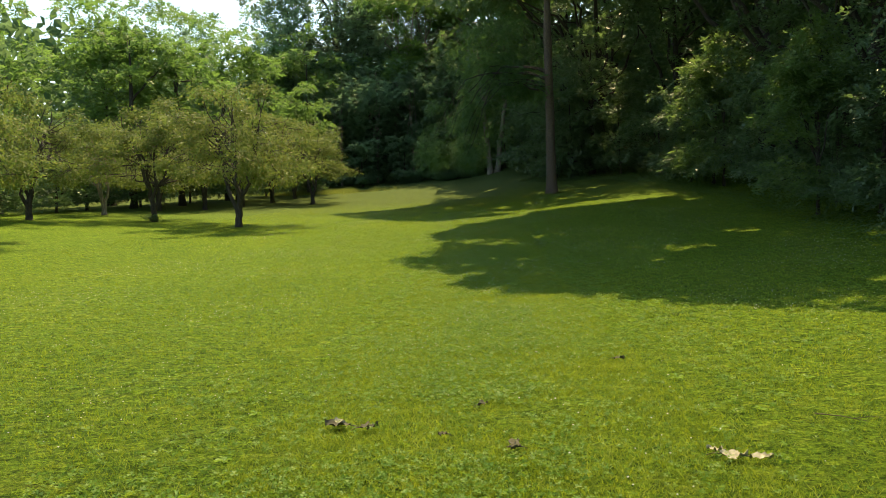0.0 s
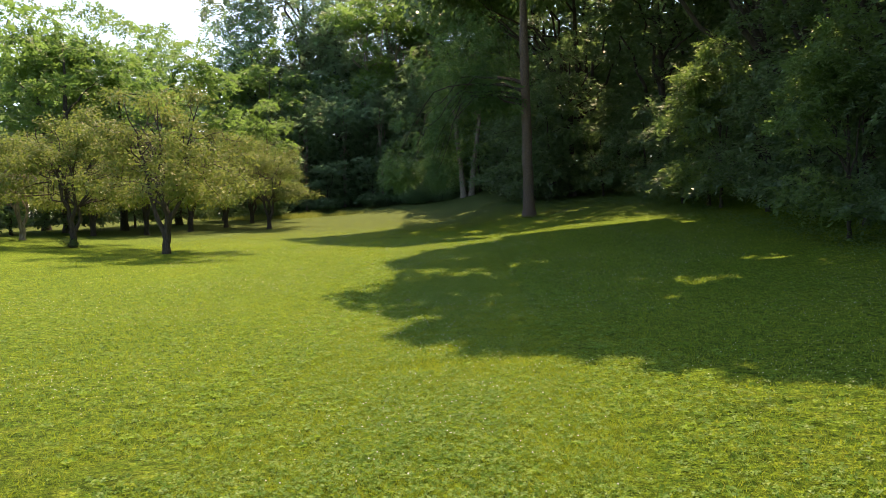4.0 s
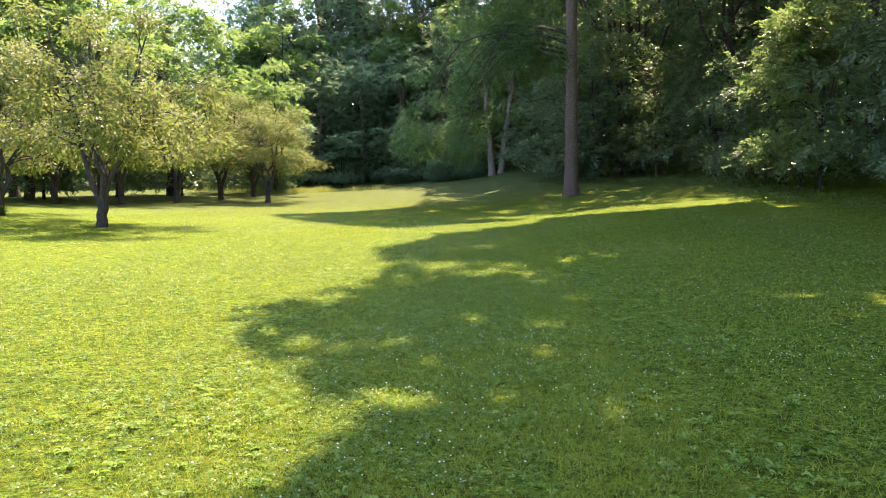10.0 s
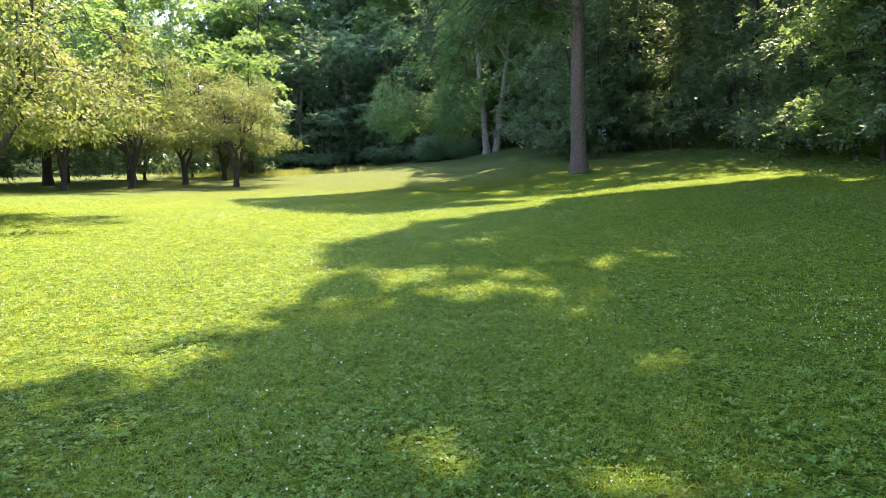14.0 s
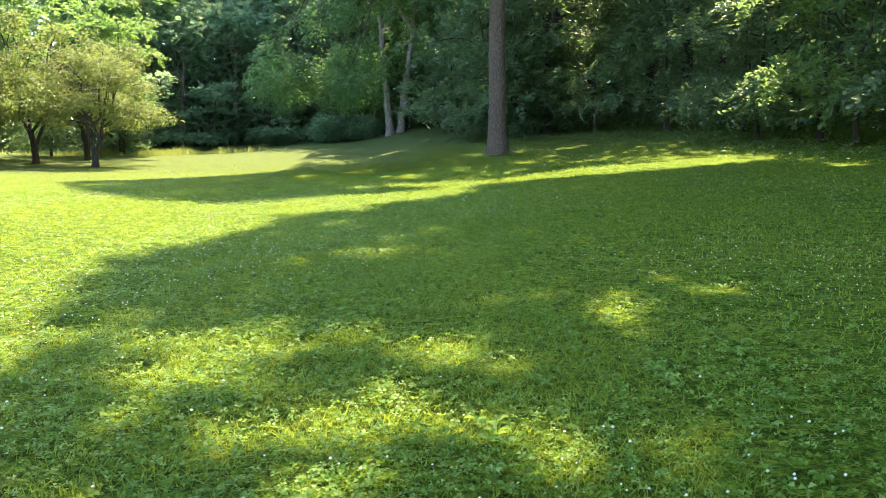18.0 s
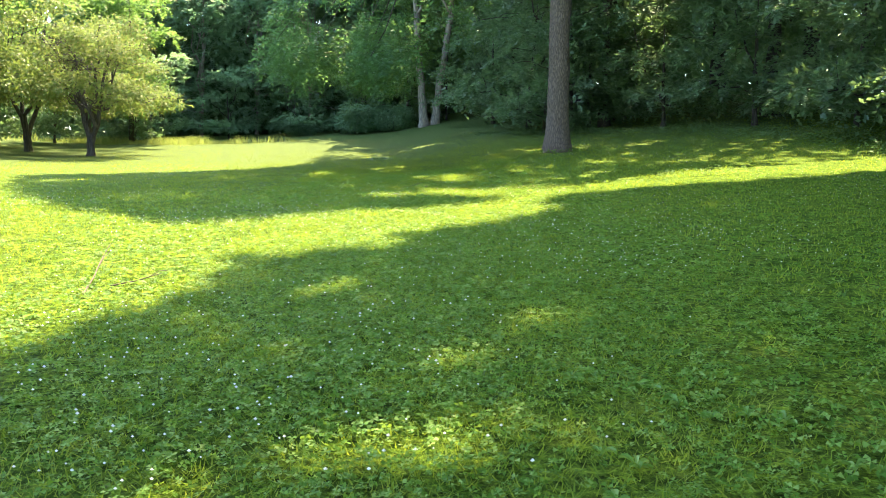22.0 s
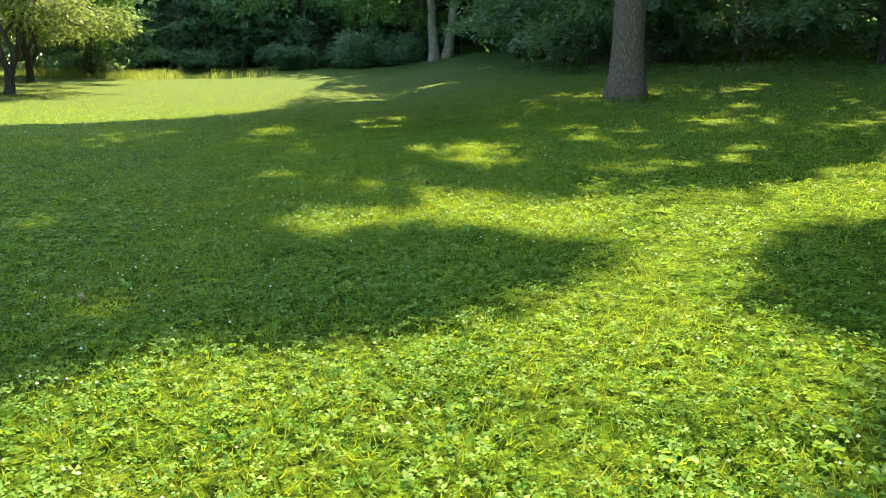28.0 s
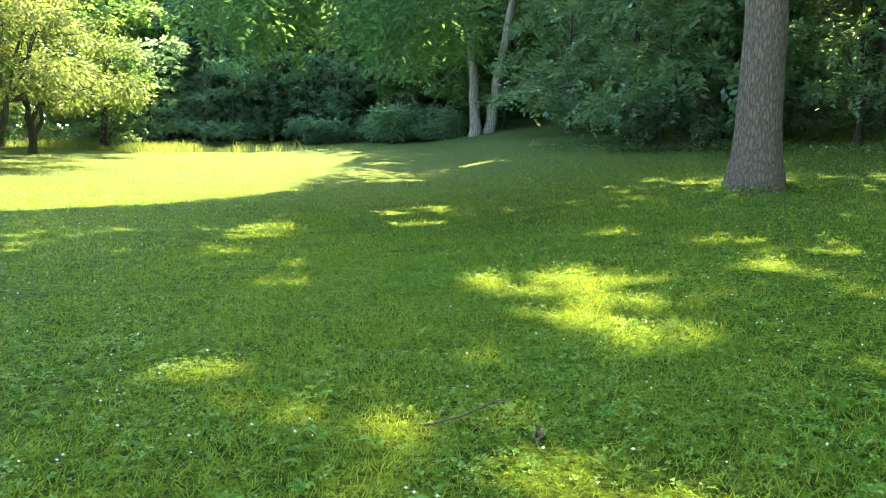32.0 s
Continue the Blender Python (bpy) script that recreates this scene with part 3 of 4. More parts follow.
for x, y, seed in ((20.0, 37.5, 21), (21.0, 47.5, 23), (18.5, 27.5, 25)):
    edge_tree(x, y, seed)
edge_tree(22.0, 55.5, 28, (-12.0, 1.5, 20.0), (9.0, 6.0, 3.0), 15000)
edge_tree(15.5, 79.0, 92, (-9.4, -1.5, 20.0), (10.0, 8.5, 3.0), 22000, bank_side, 0.48)
edge_tree(15.0, 93.0, 94, (-8.0, -1.5, 20.0), (8.5, 8.5, 3.0), 20000, bank_side, 0.48)
edge_tree(17.0, 14.5, 27, (-4.5, 1.0, 18.0), (7.0, 5.0, 3.0), 11000)
rng = np.random.default_rng(29)
cl = envelope(rng, 30, (-6.0, 0, 20.0), (9.0, 6.6, 3.4), 0.2)
over = tree("wood_tree", "tall dark wood tree deep in the wood", 30, 0.34, (-1.0, 0, 19.0), cl, rng.uniform(1.9, 2.8, len(cl)), 9000, 0.6, LEAF_WOOD, BARK_DARK, limbs=7, spray=1.0, group="trees at the wood's edge")
place(over, [(29.9, 64.0, 0, 1.0), (27.0, 74.0, 0, 1.0)])

# ---- wood behind and beside: tall trees ----
rng = np.random.default_rng(31)
cl = envelope(rng, 46, (0, 0, 11.0), (4.8, 4.8, 8.6), 0.5)
tall = tree("wood_tree", "tall leafy green wood tree", 32, 0.3, (0.3, 0.1, 15.0), cl, rng.uniform(1.0, 1.8, len(cl)), 16500, 0.3, LEAF_LIGHT, BARK_DARK, limbs=8, feather=0.7, droop=0.4, narrow=0.58, cap=True, group="trees round the lawn")
place(tall, [(-24.5, 66, 0, 0.88), (-31, 58, 40, 0.8), (-22.5, 72, 100, 0.92), (-29, 73, 150, 1.0), (-21, 82, 200, 0.95), (-17, 106, 20, 1.1)])
young = copy_thing(tall, pose(-14.8, 92.5, float(ground_z(-14.8, 92.5)), 0, 0, 77))
young.scale = (0.62, 0.62, 0.66)
tagged(young, "bright light green young tree behind the crab apples")
rng = np.random.default_rng(33)
cl = envelope(rng, 24, (0, 0, 15.5), (4.0, 4.0, 9.0), 0.5)
airy = tree("wood_tree", "slender pale-trunked tree with airy light green leaves", 34, 0.22, (0.8, 0.3, 21.0), cl, rng.uniform(0.8, 1.5, len(cl)), 12000, 0.3, LEAF_LIGHT, BARK_PALE, limbs=10, feather=0.8, narrow=0.58, cap=True, group="trees round the lawn")
place(airy, [(-6.0, 109, 0, 1.15), (-1.5, 112, 90, 1.1), (3.0, 115, 180, 1.1)])
rng = np.random.default_rng(35)
cl = envelope(rng, 30, (0, 0, 18.0), (8.0, 8.0, 8.0), 0.6)
grey = tree("wood_tree", "very tall greyish wood tree above the others", 36, 0.45, (0.3, 0, 22.0), cl, rng.uniform(1.8, 2.8, len(cl)), 16000, 0.42, LEAF_GREY, BARK_DARK, limbs=9, feather=0.9, narrow=0.58, group="trees round the lawn")
place(grey, [(-15, 122, 0, 1.4), (-3, 126, 120, 1.4), (8, 128, 60, 1.3)])
rng = np.random.default_rng(65)
cl = envelope(rng, 84, (0, 0, 15.0), (5.8, 5.8, 13.5), 0.4)
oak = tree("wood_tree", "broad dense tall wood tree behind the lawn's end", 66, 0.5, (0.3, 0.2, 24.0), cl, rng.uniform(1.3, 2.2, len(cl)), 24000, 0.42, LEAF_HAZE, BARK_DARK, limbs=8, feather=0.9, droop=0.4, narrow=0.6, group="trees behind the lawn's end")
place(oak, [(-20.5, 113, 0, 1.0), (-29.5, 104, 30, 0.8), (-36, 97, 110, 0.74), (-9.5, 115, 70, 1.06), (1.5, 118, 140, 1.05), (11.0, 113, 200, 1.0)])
rng = np.random.default_rng(37)
cl = envelope(rng, 64, (0, 0, 10.5), (5.6, 5.6, 9.9), 0.5)
dark = tree("wood_tree", "dense dark green wood tree at the lawn's edge", 38, 0.32, (0.2, 0.4, 15.0), cl, rng.uniform(0.8, 1.6, len(cl)), 14500, 0.29, LEAF_DEEP, BARK_DARK, limbs=8, feather=0.8, droop=0.5, narrow=0.6, cap=True, group="trees round the lawn")
place(dark, [(18.5, 31, 30, 0.8), (19.0, 39, 110, 0.82), (20.5, 45.5, 190, 0.8), (18.0, 23, 270, 0.78), (17.5, 14.5, 310, 0.75), (13.5, 74.5, 30, 0.75), (20, 70, 100, 1.0), (16, 82, 250, 1.05), (12, 92, 300, 1.0)])
rng = np.random.default_rng(39)
cl = envelope(rng, 40, (0, 0, 10.5), (5.4, 5.4, 9.8), 0.45)
deep = tree("wood_tree", "dark green tree deep in the wood", 40, 0.32, (0.2, 0.4, 15.0), cl, rng.uniform(1.2, 2.0, len(cl)), 4200, 0.62, LEAF_DEEP, BARK_DARK, limbs=6, spray=0.9, group="trees round the lawn")
place(deep, [(25.5, 51, 0, 1.0), (24, 62, 50, 1.0), (23, 42, 150, 1.0), (24, 32, 200, 1.0), (25, 76, 20, 1.3), (14, 104, 80, 1.6), (20, 97, 130, 1.6), (22, 22, 10, 0.9), (9, 109, 0, 1.7), (26, 108, 40, 1.7), (25, 88, 90, 1.5), (30, 62, 10, 1.5)])
rng = np.random.default_rng(34)
cl = envelope(rng, 70, (0, 0, 8.3), (4.6, 4.0, 8.2), 0.4)
haze = tree("wood_tree", "slender tree behind the lawn's end, bluish haze in its leaf colour", 35, 0.14, (0.3, 0.2, 14.0), cl, rng.uniform(0.8, 1.5, len(cl)), 15000, 0.27, LEAF_HAZE, BARK_PALE, limbs=9, feather=0.6, narrow=0.58, group="trees behind the lawn's end")
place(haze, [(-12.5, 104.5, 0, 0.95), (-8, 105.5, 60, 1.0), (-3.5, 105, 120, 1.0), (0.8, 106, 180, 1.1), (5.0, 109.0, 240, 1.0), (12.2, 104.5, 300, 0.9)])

# ---- low trees and bushes at the wood's edge ----
rng = np.random.default_rng(41)
cl = np.concatenate([envelope(rng, 14, (0, 0, 3.8), (2.7, 2.7, 3.2), 0.35), envelope(rng, 12, (0, 0, 1.1), (3.0, 3.0, 0.7), 0.4)])
shrub = tree("understory_tree", "dense dark green understory tree leafy to the ground", 42, 0.09, (0.2, 0, 4.8), cl, rng.uniform(0.55, 1.25, len(cl)), 9000, 0.18, LEAF_DEEP, BARK_DARK, limbs=6, feather=0.5, droop=0.45, narrow=0.62, cap=True, group="undergrowth at the wood's edge", twigs=3)
place(shrub, [(16.8, 56, 0, 1.0), (18.5, 60.5, 60, 1.1), (17.2, 65.5, 120, 1.1), (15.2, 70.5, 180, 1.0), (13.0, 75.5, 240, 1.1), (17.2, 52.6, 30, 1.1), (17.6, 45.5, 90, 1.2), (17.4, 40.5, 150, 1.1),
              (17.2, 36, 210, 1.0), (16.4, 31, 270, 0.95), (16.0, 26.5, 330, 1.0), (15.0, 21.5, 45, 0.9), (10.2, 73.2, 20, 0.85), (11.6, 73.6, 200, 1.5), (10.5, 79.0, 10, 1.5), (12.5, 84, 100, 1.4), (9.8, 88, 130, 1.3),
              (-26, 56, 0, 1.0), (-26.5, 62, 80, 1.1), (-25, 69, 160, 1.0), (-23, 76, 240, 1.1), (-20.5, 83, 20, 1.1), (-19, 90, 100, 1.0), (-14.8, 93.4, 30, 0.7), (-28, 50, 220, 1.0), (-27, 44, 120, 0.9)])
rng = np.random.default_rng(42)
cl = np.concatenate([envelope(rng, 14, (0, 0, 4.2), (2.8, 2.8, 3.6), 0.35), envelope(rng, 12, (0, 0, 1.1), (3.0, 3.0, 0.7), 0.4)])
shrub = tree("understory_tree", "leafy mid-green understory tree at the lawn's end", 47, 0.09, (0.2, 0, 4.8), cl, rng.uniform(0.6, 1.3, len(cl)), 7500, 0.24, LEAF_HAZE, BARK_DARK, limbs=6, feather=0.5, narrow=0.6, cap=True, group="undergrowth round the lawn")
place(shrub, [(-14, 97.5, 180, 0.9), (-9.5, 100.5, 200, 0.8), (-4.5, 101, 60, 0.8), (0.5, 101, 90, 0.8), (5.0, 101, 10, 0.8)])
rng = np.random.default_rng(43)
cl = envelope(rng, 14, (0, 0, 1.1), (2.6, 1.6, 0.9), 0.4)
bush = tree("bush", "low green bush at the lawn's end, pale haze in its leaf colour", 44, 0.04, (0, 0, 1.2), cl, rng.uniform(0.3, 0.7, len(cl)), 4500, 0.17, LEAF_HAZE, BARK_DARK, limbs=5, spray=0.4, category="bush", group="bushes at the lawn's end")
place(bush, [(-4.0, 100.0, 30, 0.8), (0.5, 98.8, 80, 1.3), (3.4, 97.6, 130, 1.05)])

rng = np.random.default_rng(48)
cl = np.concatenate([envelope(rng, 20, (-1.4, -0.4, 5.4), (1.5, 1.5, 2.2), 0.3), envelope(rng, 10, (0, 0.6, 7.0), (2.0, 2.0, 2.0), 0.4), envelope(rng, 10, (-0.8, -0.4, 1.6), (2.0, 1.6, 1.0), 0.4)])
maple = tree("young_maple", "young maple with sunlit bright leaves leaning out of the wood", 49, 0.08, (0.0, 0.2, 6.5), cl, rng.uniform(0.45, 0.9, len(cl)), 14000, 0.17, LEAF_SUNNY, BARK_DARK, limbs=8, feather=0.5, droop=0.4, narrow=0.65, cap=True)
place(maple, [(17.2, 50.6, 0, 1.05), (14.7, 32.4, 0, 0.85)])

# ---- twin-stemmed tree at the lawn's end ----
rng = np.random.default_rng(45)
cl = np.concatenate([envelope(rng, 18, (0, 0.5, 13.0), (5.0, 4.0, 5.0), 0.4), envelope(rng, 22, (-2.6, -0.6, 5.6), (2.6, 1.6, 2.8), 0.3)])
twin = tree("twin_tree", "pale twin-stemmed tree at the top of the lawn", 46, 0.3, None, cl, np.concatenate([rng.uniform(1.3, 2.2, 18), rng.uniform(0.4, 0.9, 22)]), 13000, 0.24, LEAF_LIGHT, BARK_PALE, limbs=8, feather=0.6, stems=[((-0.35, 0), (-1.7, 0, 14.0)), ((0.4, 0.2), (2.1, 0.3, 14.0))], low=0.5)
place(twin, [(6.0, 95.2, 0, 1)])
rng = np.random.default_rng(67)
cl = np.concatenate([envelope(rng, 26, (0, 0, 6.0), (2.6, 1.8, 3.2), 0.35), envelope(rng, 10, (0, 0, 2.0), (2.4, 1.6, 1.2), 0.4)])
sunlit = tree("young_tree", "sunlit yellow-green young tree at the wood's edge", 68, 0.07, (0.1, 0.1, 8.0), cl, rng.uniform(0.45, 0.9, len(cl)), 8000, 0.22, LEAF_SUNNY, BARK_DARK, limbs=8, feather=0.5, droop=0.3, narrow=0.6, cap=True, group="young trees at the lawn's end")
place(sunlit, [(4.4, 98.0, 0, 1.15), (7.6, 98.4, 120, 1.1), (1.2, 100.2, 240, 0.75)])


# ---- orchard of crab apples ----
def crab_apple(seed, label, spread=4.2, height=7.7, stems=4, leaves=18500, wood=BARK_DARK, leaf=LEAF_CRAB):
    rng = np.random.default_rng(seed)
    cl = np.concatenate([envelope(rng, 46, (0, 0, height * 0.62), (spread * 0.95, spread * 0.95, height * 0.36), 0.4), envelope(rng, 22, (0, 0, height * 0.4), (spread * 1.1, spread * 1.1, 0.8), 0.6)])
    root = tagged(new("crab_apple"), label, "tree", "crab apple orchard")
    v, q = tube(curve_to((0, 0, -0.2), (0.05, 0, 1.0), rng, 7, 0, 0.015), np.array([0.3, 0.21, 0.175, 0.16, 0.165, 0.185, 0.14]), 12, 0.07, rng)
    part("trunk", mesh_of("trunk", v, q, wood, True), root)
    twig_pieces = []
    for s in range(stems):
        a = 2 * np.pi * (s + rng.random() * 0.6) / stems
        tip = np.array((np.cos(a) * spread * 0.36, np.sin(a) * spread * 0.36, height * 0.82))
        line = curve_to((0.05 + 0.04 * np.cos(a), 0.04 * np.sin(a), 0.75), tip, rng, 10, 0.03, 0.022)
        rad = 0.02 + 0.085 * np.linspace(1, 0, 10) ** 1.2
        v, q = tube(line, rad, 8, 0.04, rng)
        stem = part("stem", mesh_of("stem", v, q, wood, True), root)
        near = np.argsort([abs(np.arctan2(*(c[1::-1])) - a) for c in cl])[:9]
        for k in near:
            at = rng.integers(2, 8)
            bend = curve_to(line[at], cl[k], rng, 7, 0.1, 0.05)
            v, q = tube(bend, np.linspace(rad[at] * 0.6, 0.012, 7), 6)
            part("branch", mesh_of("branch", v, q, wood, True), stem)
            for _ in range(4):
                p0 = bend[rng.integers(2, 7)]
                twig_pieces.append(tube(curve_to(p0, p0 + rng.normal(size=3) * (0.7, 0.7, 0.4), rng, 4, 0.05, 0.08), np.linspace(0.014, 0.005, 4), 4))
    v, q = join(twig_pieces)
    tagged(part("twig_mass", mesh_of("twig_mass", v, q, wood), root), kind="stuff")
    v, q = foliage(rng, cl, rng.uniform(0.34, 0.72, len(cl)), leaves, 0.135, 0.4, hollow=0.1, droop=0.3)
    part("crown", mesh_of("crown", v, q, leaf), root)
    return root


place(crab_apple(51, "rounded crab apple tree with thin olive leaves"), [(-10.7, 43.5, 0, 1.05), (-17.2, 71.6, 80, 1.15), (-21.2, 62.4, 160, 1.05), (-15.9, 78.0, 220, 1.15)])
place(crab_apple(52, "spreading crab apple tree with dark forked stems", 4.3, 7.3, 4), [(-16.7, 48.1, 0, 1.0), (-18.9, 66.2, 100, 1.1), (-22.6, 45.5, 200, 1.0), (-19.5, 31.0, 60, 1.0), (-15.0, 84.6, 10, 1.1)])
place(crab_apple(53, "small crab apple tree with yellowing leaves", 3.7, 6.9, 3, 14000, BARK_DARK, LEAF_TURNING), [(-11.6, 74.4, 0, 1.08)])
place(crab_apple(54, "small crab apple tree with pale bare lower stems", 3.2, 6.4, 3, 9500, BARK_PALE), [(-21.8, 53.6, 120, 1.0)])

rng = np.random.default_rng(57)
cl = envelope(rng, 10, (0, 0, 0.3), (0.42, 0.42, 0.22), 0.4)
place(tree("sucker_shoots", "tuft of dark green sucker shoots round a crab apple's foot", 58, 0.012, (0, 0, 0.4), cl, rng.uniform(0.1, 0.2, len(cl)), 900, 0.07, LEAF_WOOD, BARK_DARK, limbs=8, spray=0.15, category="shoots"), [(-16.7, 47.75, 0, 1.0)])

# ---- woods behind ----
rng = np.random.default_rng(61)
m = 52000
side = rng.random(m)
fx = np.where(side < 0.35, rng.uniform(27, 45, m), np.where(side < 0.62, rng.uniform(-48, -34, m), rng.uniform(-48, 45, m)))
fy = np.where(side < 0.62, rng.uniform(-10, 125, m), rng.uniform(110, 128, m))
tall_z = ground_z(fx, fy) + rng.uniform(0.1, 17, m)
fx[:7000], fy[:7000] = rng.uniform(-22, 16, 7000), rng.uniform(108, 111, 7000)
tall_z[:7000] = 2.0 + rng.uniform(0, 1, 7000) ** 1.5 * 9
pos = np.stack([fx, fy, tall_z], 1)
v, q = leaf_quads(pos, rng.normal(size=(m, 3)), rng.normal(size=(m, 3)) + (0, -1.0, 0.8), rng.uniform(0.9, 1.6, m), rng.uniform(0.7, 1.1, m))
tagged(new("far_wood", mesh_of("far_wood", v, q, LEAF_FAR)), "deep green woods closing the lawn all round", "woods", kind="stuff")


# ---- grass, clover and weeds of the lawn ----
def scatter(rng, near, far, y0, y1, per):
    """Spots on the lawn between two distances to both sides of the walked line."""
    n = int(2 * (far - near) * (y1 - y0) * per)
    y = rng.uniform(y0, y1, n)
    x = 0.055 * y + rng.choice([-1, 1], n) * rng.uniform(near, far, n)
    return np.stack([x, y, ground_z(x, y)], 1)


def patchy(p, scale, seed):
    """Slow waves from 0 to 1 over the lawn."""
    r = np.random.default_rng(seed)
    total = np.zeros(len(p))
    for k in range(7):
        a, f, h = r.uniform(0, np.pi), scale * r.uniform(0.5, 2.2), r.uniform(0, 6.3)
        total += np.sin((p[:, 0] * np.cos(a) + p[:, 1] * np.sin(a)) * f + h)
    return 0.5 + 0.5 * np.tanh(total * 0.55)


def blades(rng, p, height, width, lean=0.5):
    n = len(p)
    a = rng.uniform(0, 2 * np.pi, n)
    side = np.stack([np.cos(a), np.sin(a), np.zeros(n)], 1) * (width * rng.uniform(0.6, 1.4, n))[:, None]
    h = height * rng.uniform(0.5, 1.3, n)
    tip = p + np.stack([rng.normal(size=n) * lean * h, rng.normal(size=n) * lean * h, h], 1)
    v = np.stack([p - side * 0.5, p + side * 0.5, tip], 1).reshape(-1, 3)
    return v, np.arange(n * 3).reshape(-1, 3)


def fade(rng, p, end, span):
    """Fewer and fewer spots towards y = end."""
    return p[rng.random(len(p)) < np.clip((end - p[:, 1]) / span, 0, 1)]


rng = np.random.default_rng(71)
near = np.concatenate([fade(rng, scatter(rng, 0, 1.7, 1.5, 58, 2700), 58, 8), fade(rng, scatter(rng, 1.7, 3.0, 2.5, 62, 850), 62, 8)])
near = near[rng.random(len(near)) > 0.5 * np.clip((near[:, 1] - 18) / 15, 0, 1) * np.clip((52 - near[:, 1]) / 5, 0, 1)]
v, f = join([blades(rng, near, 0.044, 0.0062, 0.75), blades(rng, fade(rng, scatter(rng, 0, 3.0, 54, 80, 260), 80, 20), 0.045, 0.012), blades(rng, fade(rng, scatter(rng, 3.0, 6.5, 4, 82, 240), 82, 24), 0.042, 0.012), blades(rng, fade(rng, scatter(rng, 6.5, 16, 10, 92, 55), 92, 26), 0.04, 0.024, 0.8)])
tagged(new("grass", mesh_of("grass", v, f, BLADE)), "short mown green grass blades of the lawn", "grass", kind="stuff")


def clover(rng, p, size, round_tip=True):
    """Three leaflets on each spot, narrow at the foot and broad at the tip, held above the ground."""
    n = len(p)
    a = rng.uniform(0, 2 * np.pi, n)
    p = p + np.stack([np.zeros(n), np.zeros(n), rng.uniform(0.02, 0.07, n)], 1)
    tilt = rng.normal(size=(n, 3)) * 0.45 + (0, 0, 1)
    tilt /= np.linalg.norm(tilt, axis=1)[:, None]
    s = (size * rng.uniform(0.65, 1.35, n))[:, None]
    out = []
    for k in range(3):
        b = a + k * 2.094
        d = np.stack([np.cos(b), np.sin(b), np.zeros(n)], 1)
        d = d - tilt * (d * tilt).sum(1)[:, None] + (0, 0, 0.12)
        w = np.cross(tilt, d)
        broad = p + d * s * (0.68 if round_tip else 0.95)
        v = [p, broad + w * s * 0.5] + ([p + d * s] if round_tip else []) + [broad - w * s * 0.5]
        out.append((np.stack(v, 1).reshape(-1, 3), np.arange(n * len(v)).reshape(-1, len(v))))
    return join(out)


def clover_keep(rng, p, lift):
    ground = patchy(p, 0.9, 5) * 0.6 + patchy(p, 4.5, 6) * 0.55 + lift - 0.4
    return p[rng.random(len(p)) < np.clip(ground + np.clip(p[:, 1] * 0.016, 0, 0.5) - np.clip(p[:, 1] - 46.5, 0, 6) * 0.13, 0.05, 1)]


rng = np.random.default_rng(73)
for spots, size, round_tip, lift in ((scatter(rng, 0, 0.7, 2, 56, 900), 0.0175, True, 0.1), (scatter(rng, 0, 1.5, 2, 56, 1300), 0.0165, False, 0.1), (scatter(rng, 1.5, 2.8, 3, 58, 560), 0.0215, False, 0.1), (scatter(rng, 2.8, 8.5, 6, 64, 110), 0.0275, False, 0.12)):
    v, f = clover(rng, clover_keep(rng, spots, lift), size, round_tip)
    tagged(new("clover", mesh_of("clover", v, f, CLOVER)), "low green clover leaves growing through the lawn", "clover", kind="stuff")


def flower_heads(rng, p, size):
    """Round white heads on thin stalks."""
    n = len(p)
    h = rng.uniform(0.055, 0.1, n)
    c = p + np.stack([rng.normal(size=n) * 0.01, rng.normal(size=n) * 0.01, h], 1)
    s = (size * rng.uniform(0.7, 1.25, n))[:, None]
    off = np.array([(1, 0, 0), (0, 1, 0), (-1, 0, 0), (0, -1, 0), (0, 0, 0.9), (0, 0, -0.7)]) * 0.5
    v = (c[:, None] + off[None] * s[:, None]).reshape(-1, 3)
    tri = np.array([(0, 1, 4), (1, 2, 4), (2, 3, 4), (3, 0, 4), (1, 0, 5), (2, 1, 5), (3, 2, 5), (0, 3, 5)])
    return v, (tri[None] + 6 * np.arange(n)[:, None, None]).reshape(-1, 3)


rng = np.random.default_rng(75)
p = np.concatenate([scatter(rng, 0, 4, 3, 56, 28), scatter(rng, 4, 11, 8, 64, 32)])
p = p[rng.random(len(p)) < np.clip(patchy(p, 0.7, 9) * 1.2 - 0.35 + 0.006 * p[:, 1], 0.03, 1) * np.clip((p[:, 1] - 2) / 16, 0.2, 1) * np.clip((50 - p[:, 1]) / 4, 0.3, 1)]
v, f = flower_heads(rng, p, 0.0135)
tagged(new("clover_flowers", mesh_of("clover_flowers", v, f, FLOWER)), "small white clover flower heads scattered over the lawn", "clover flowers", kind="stuff")

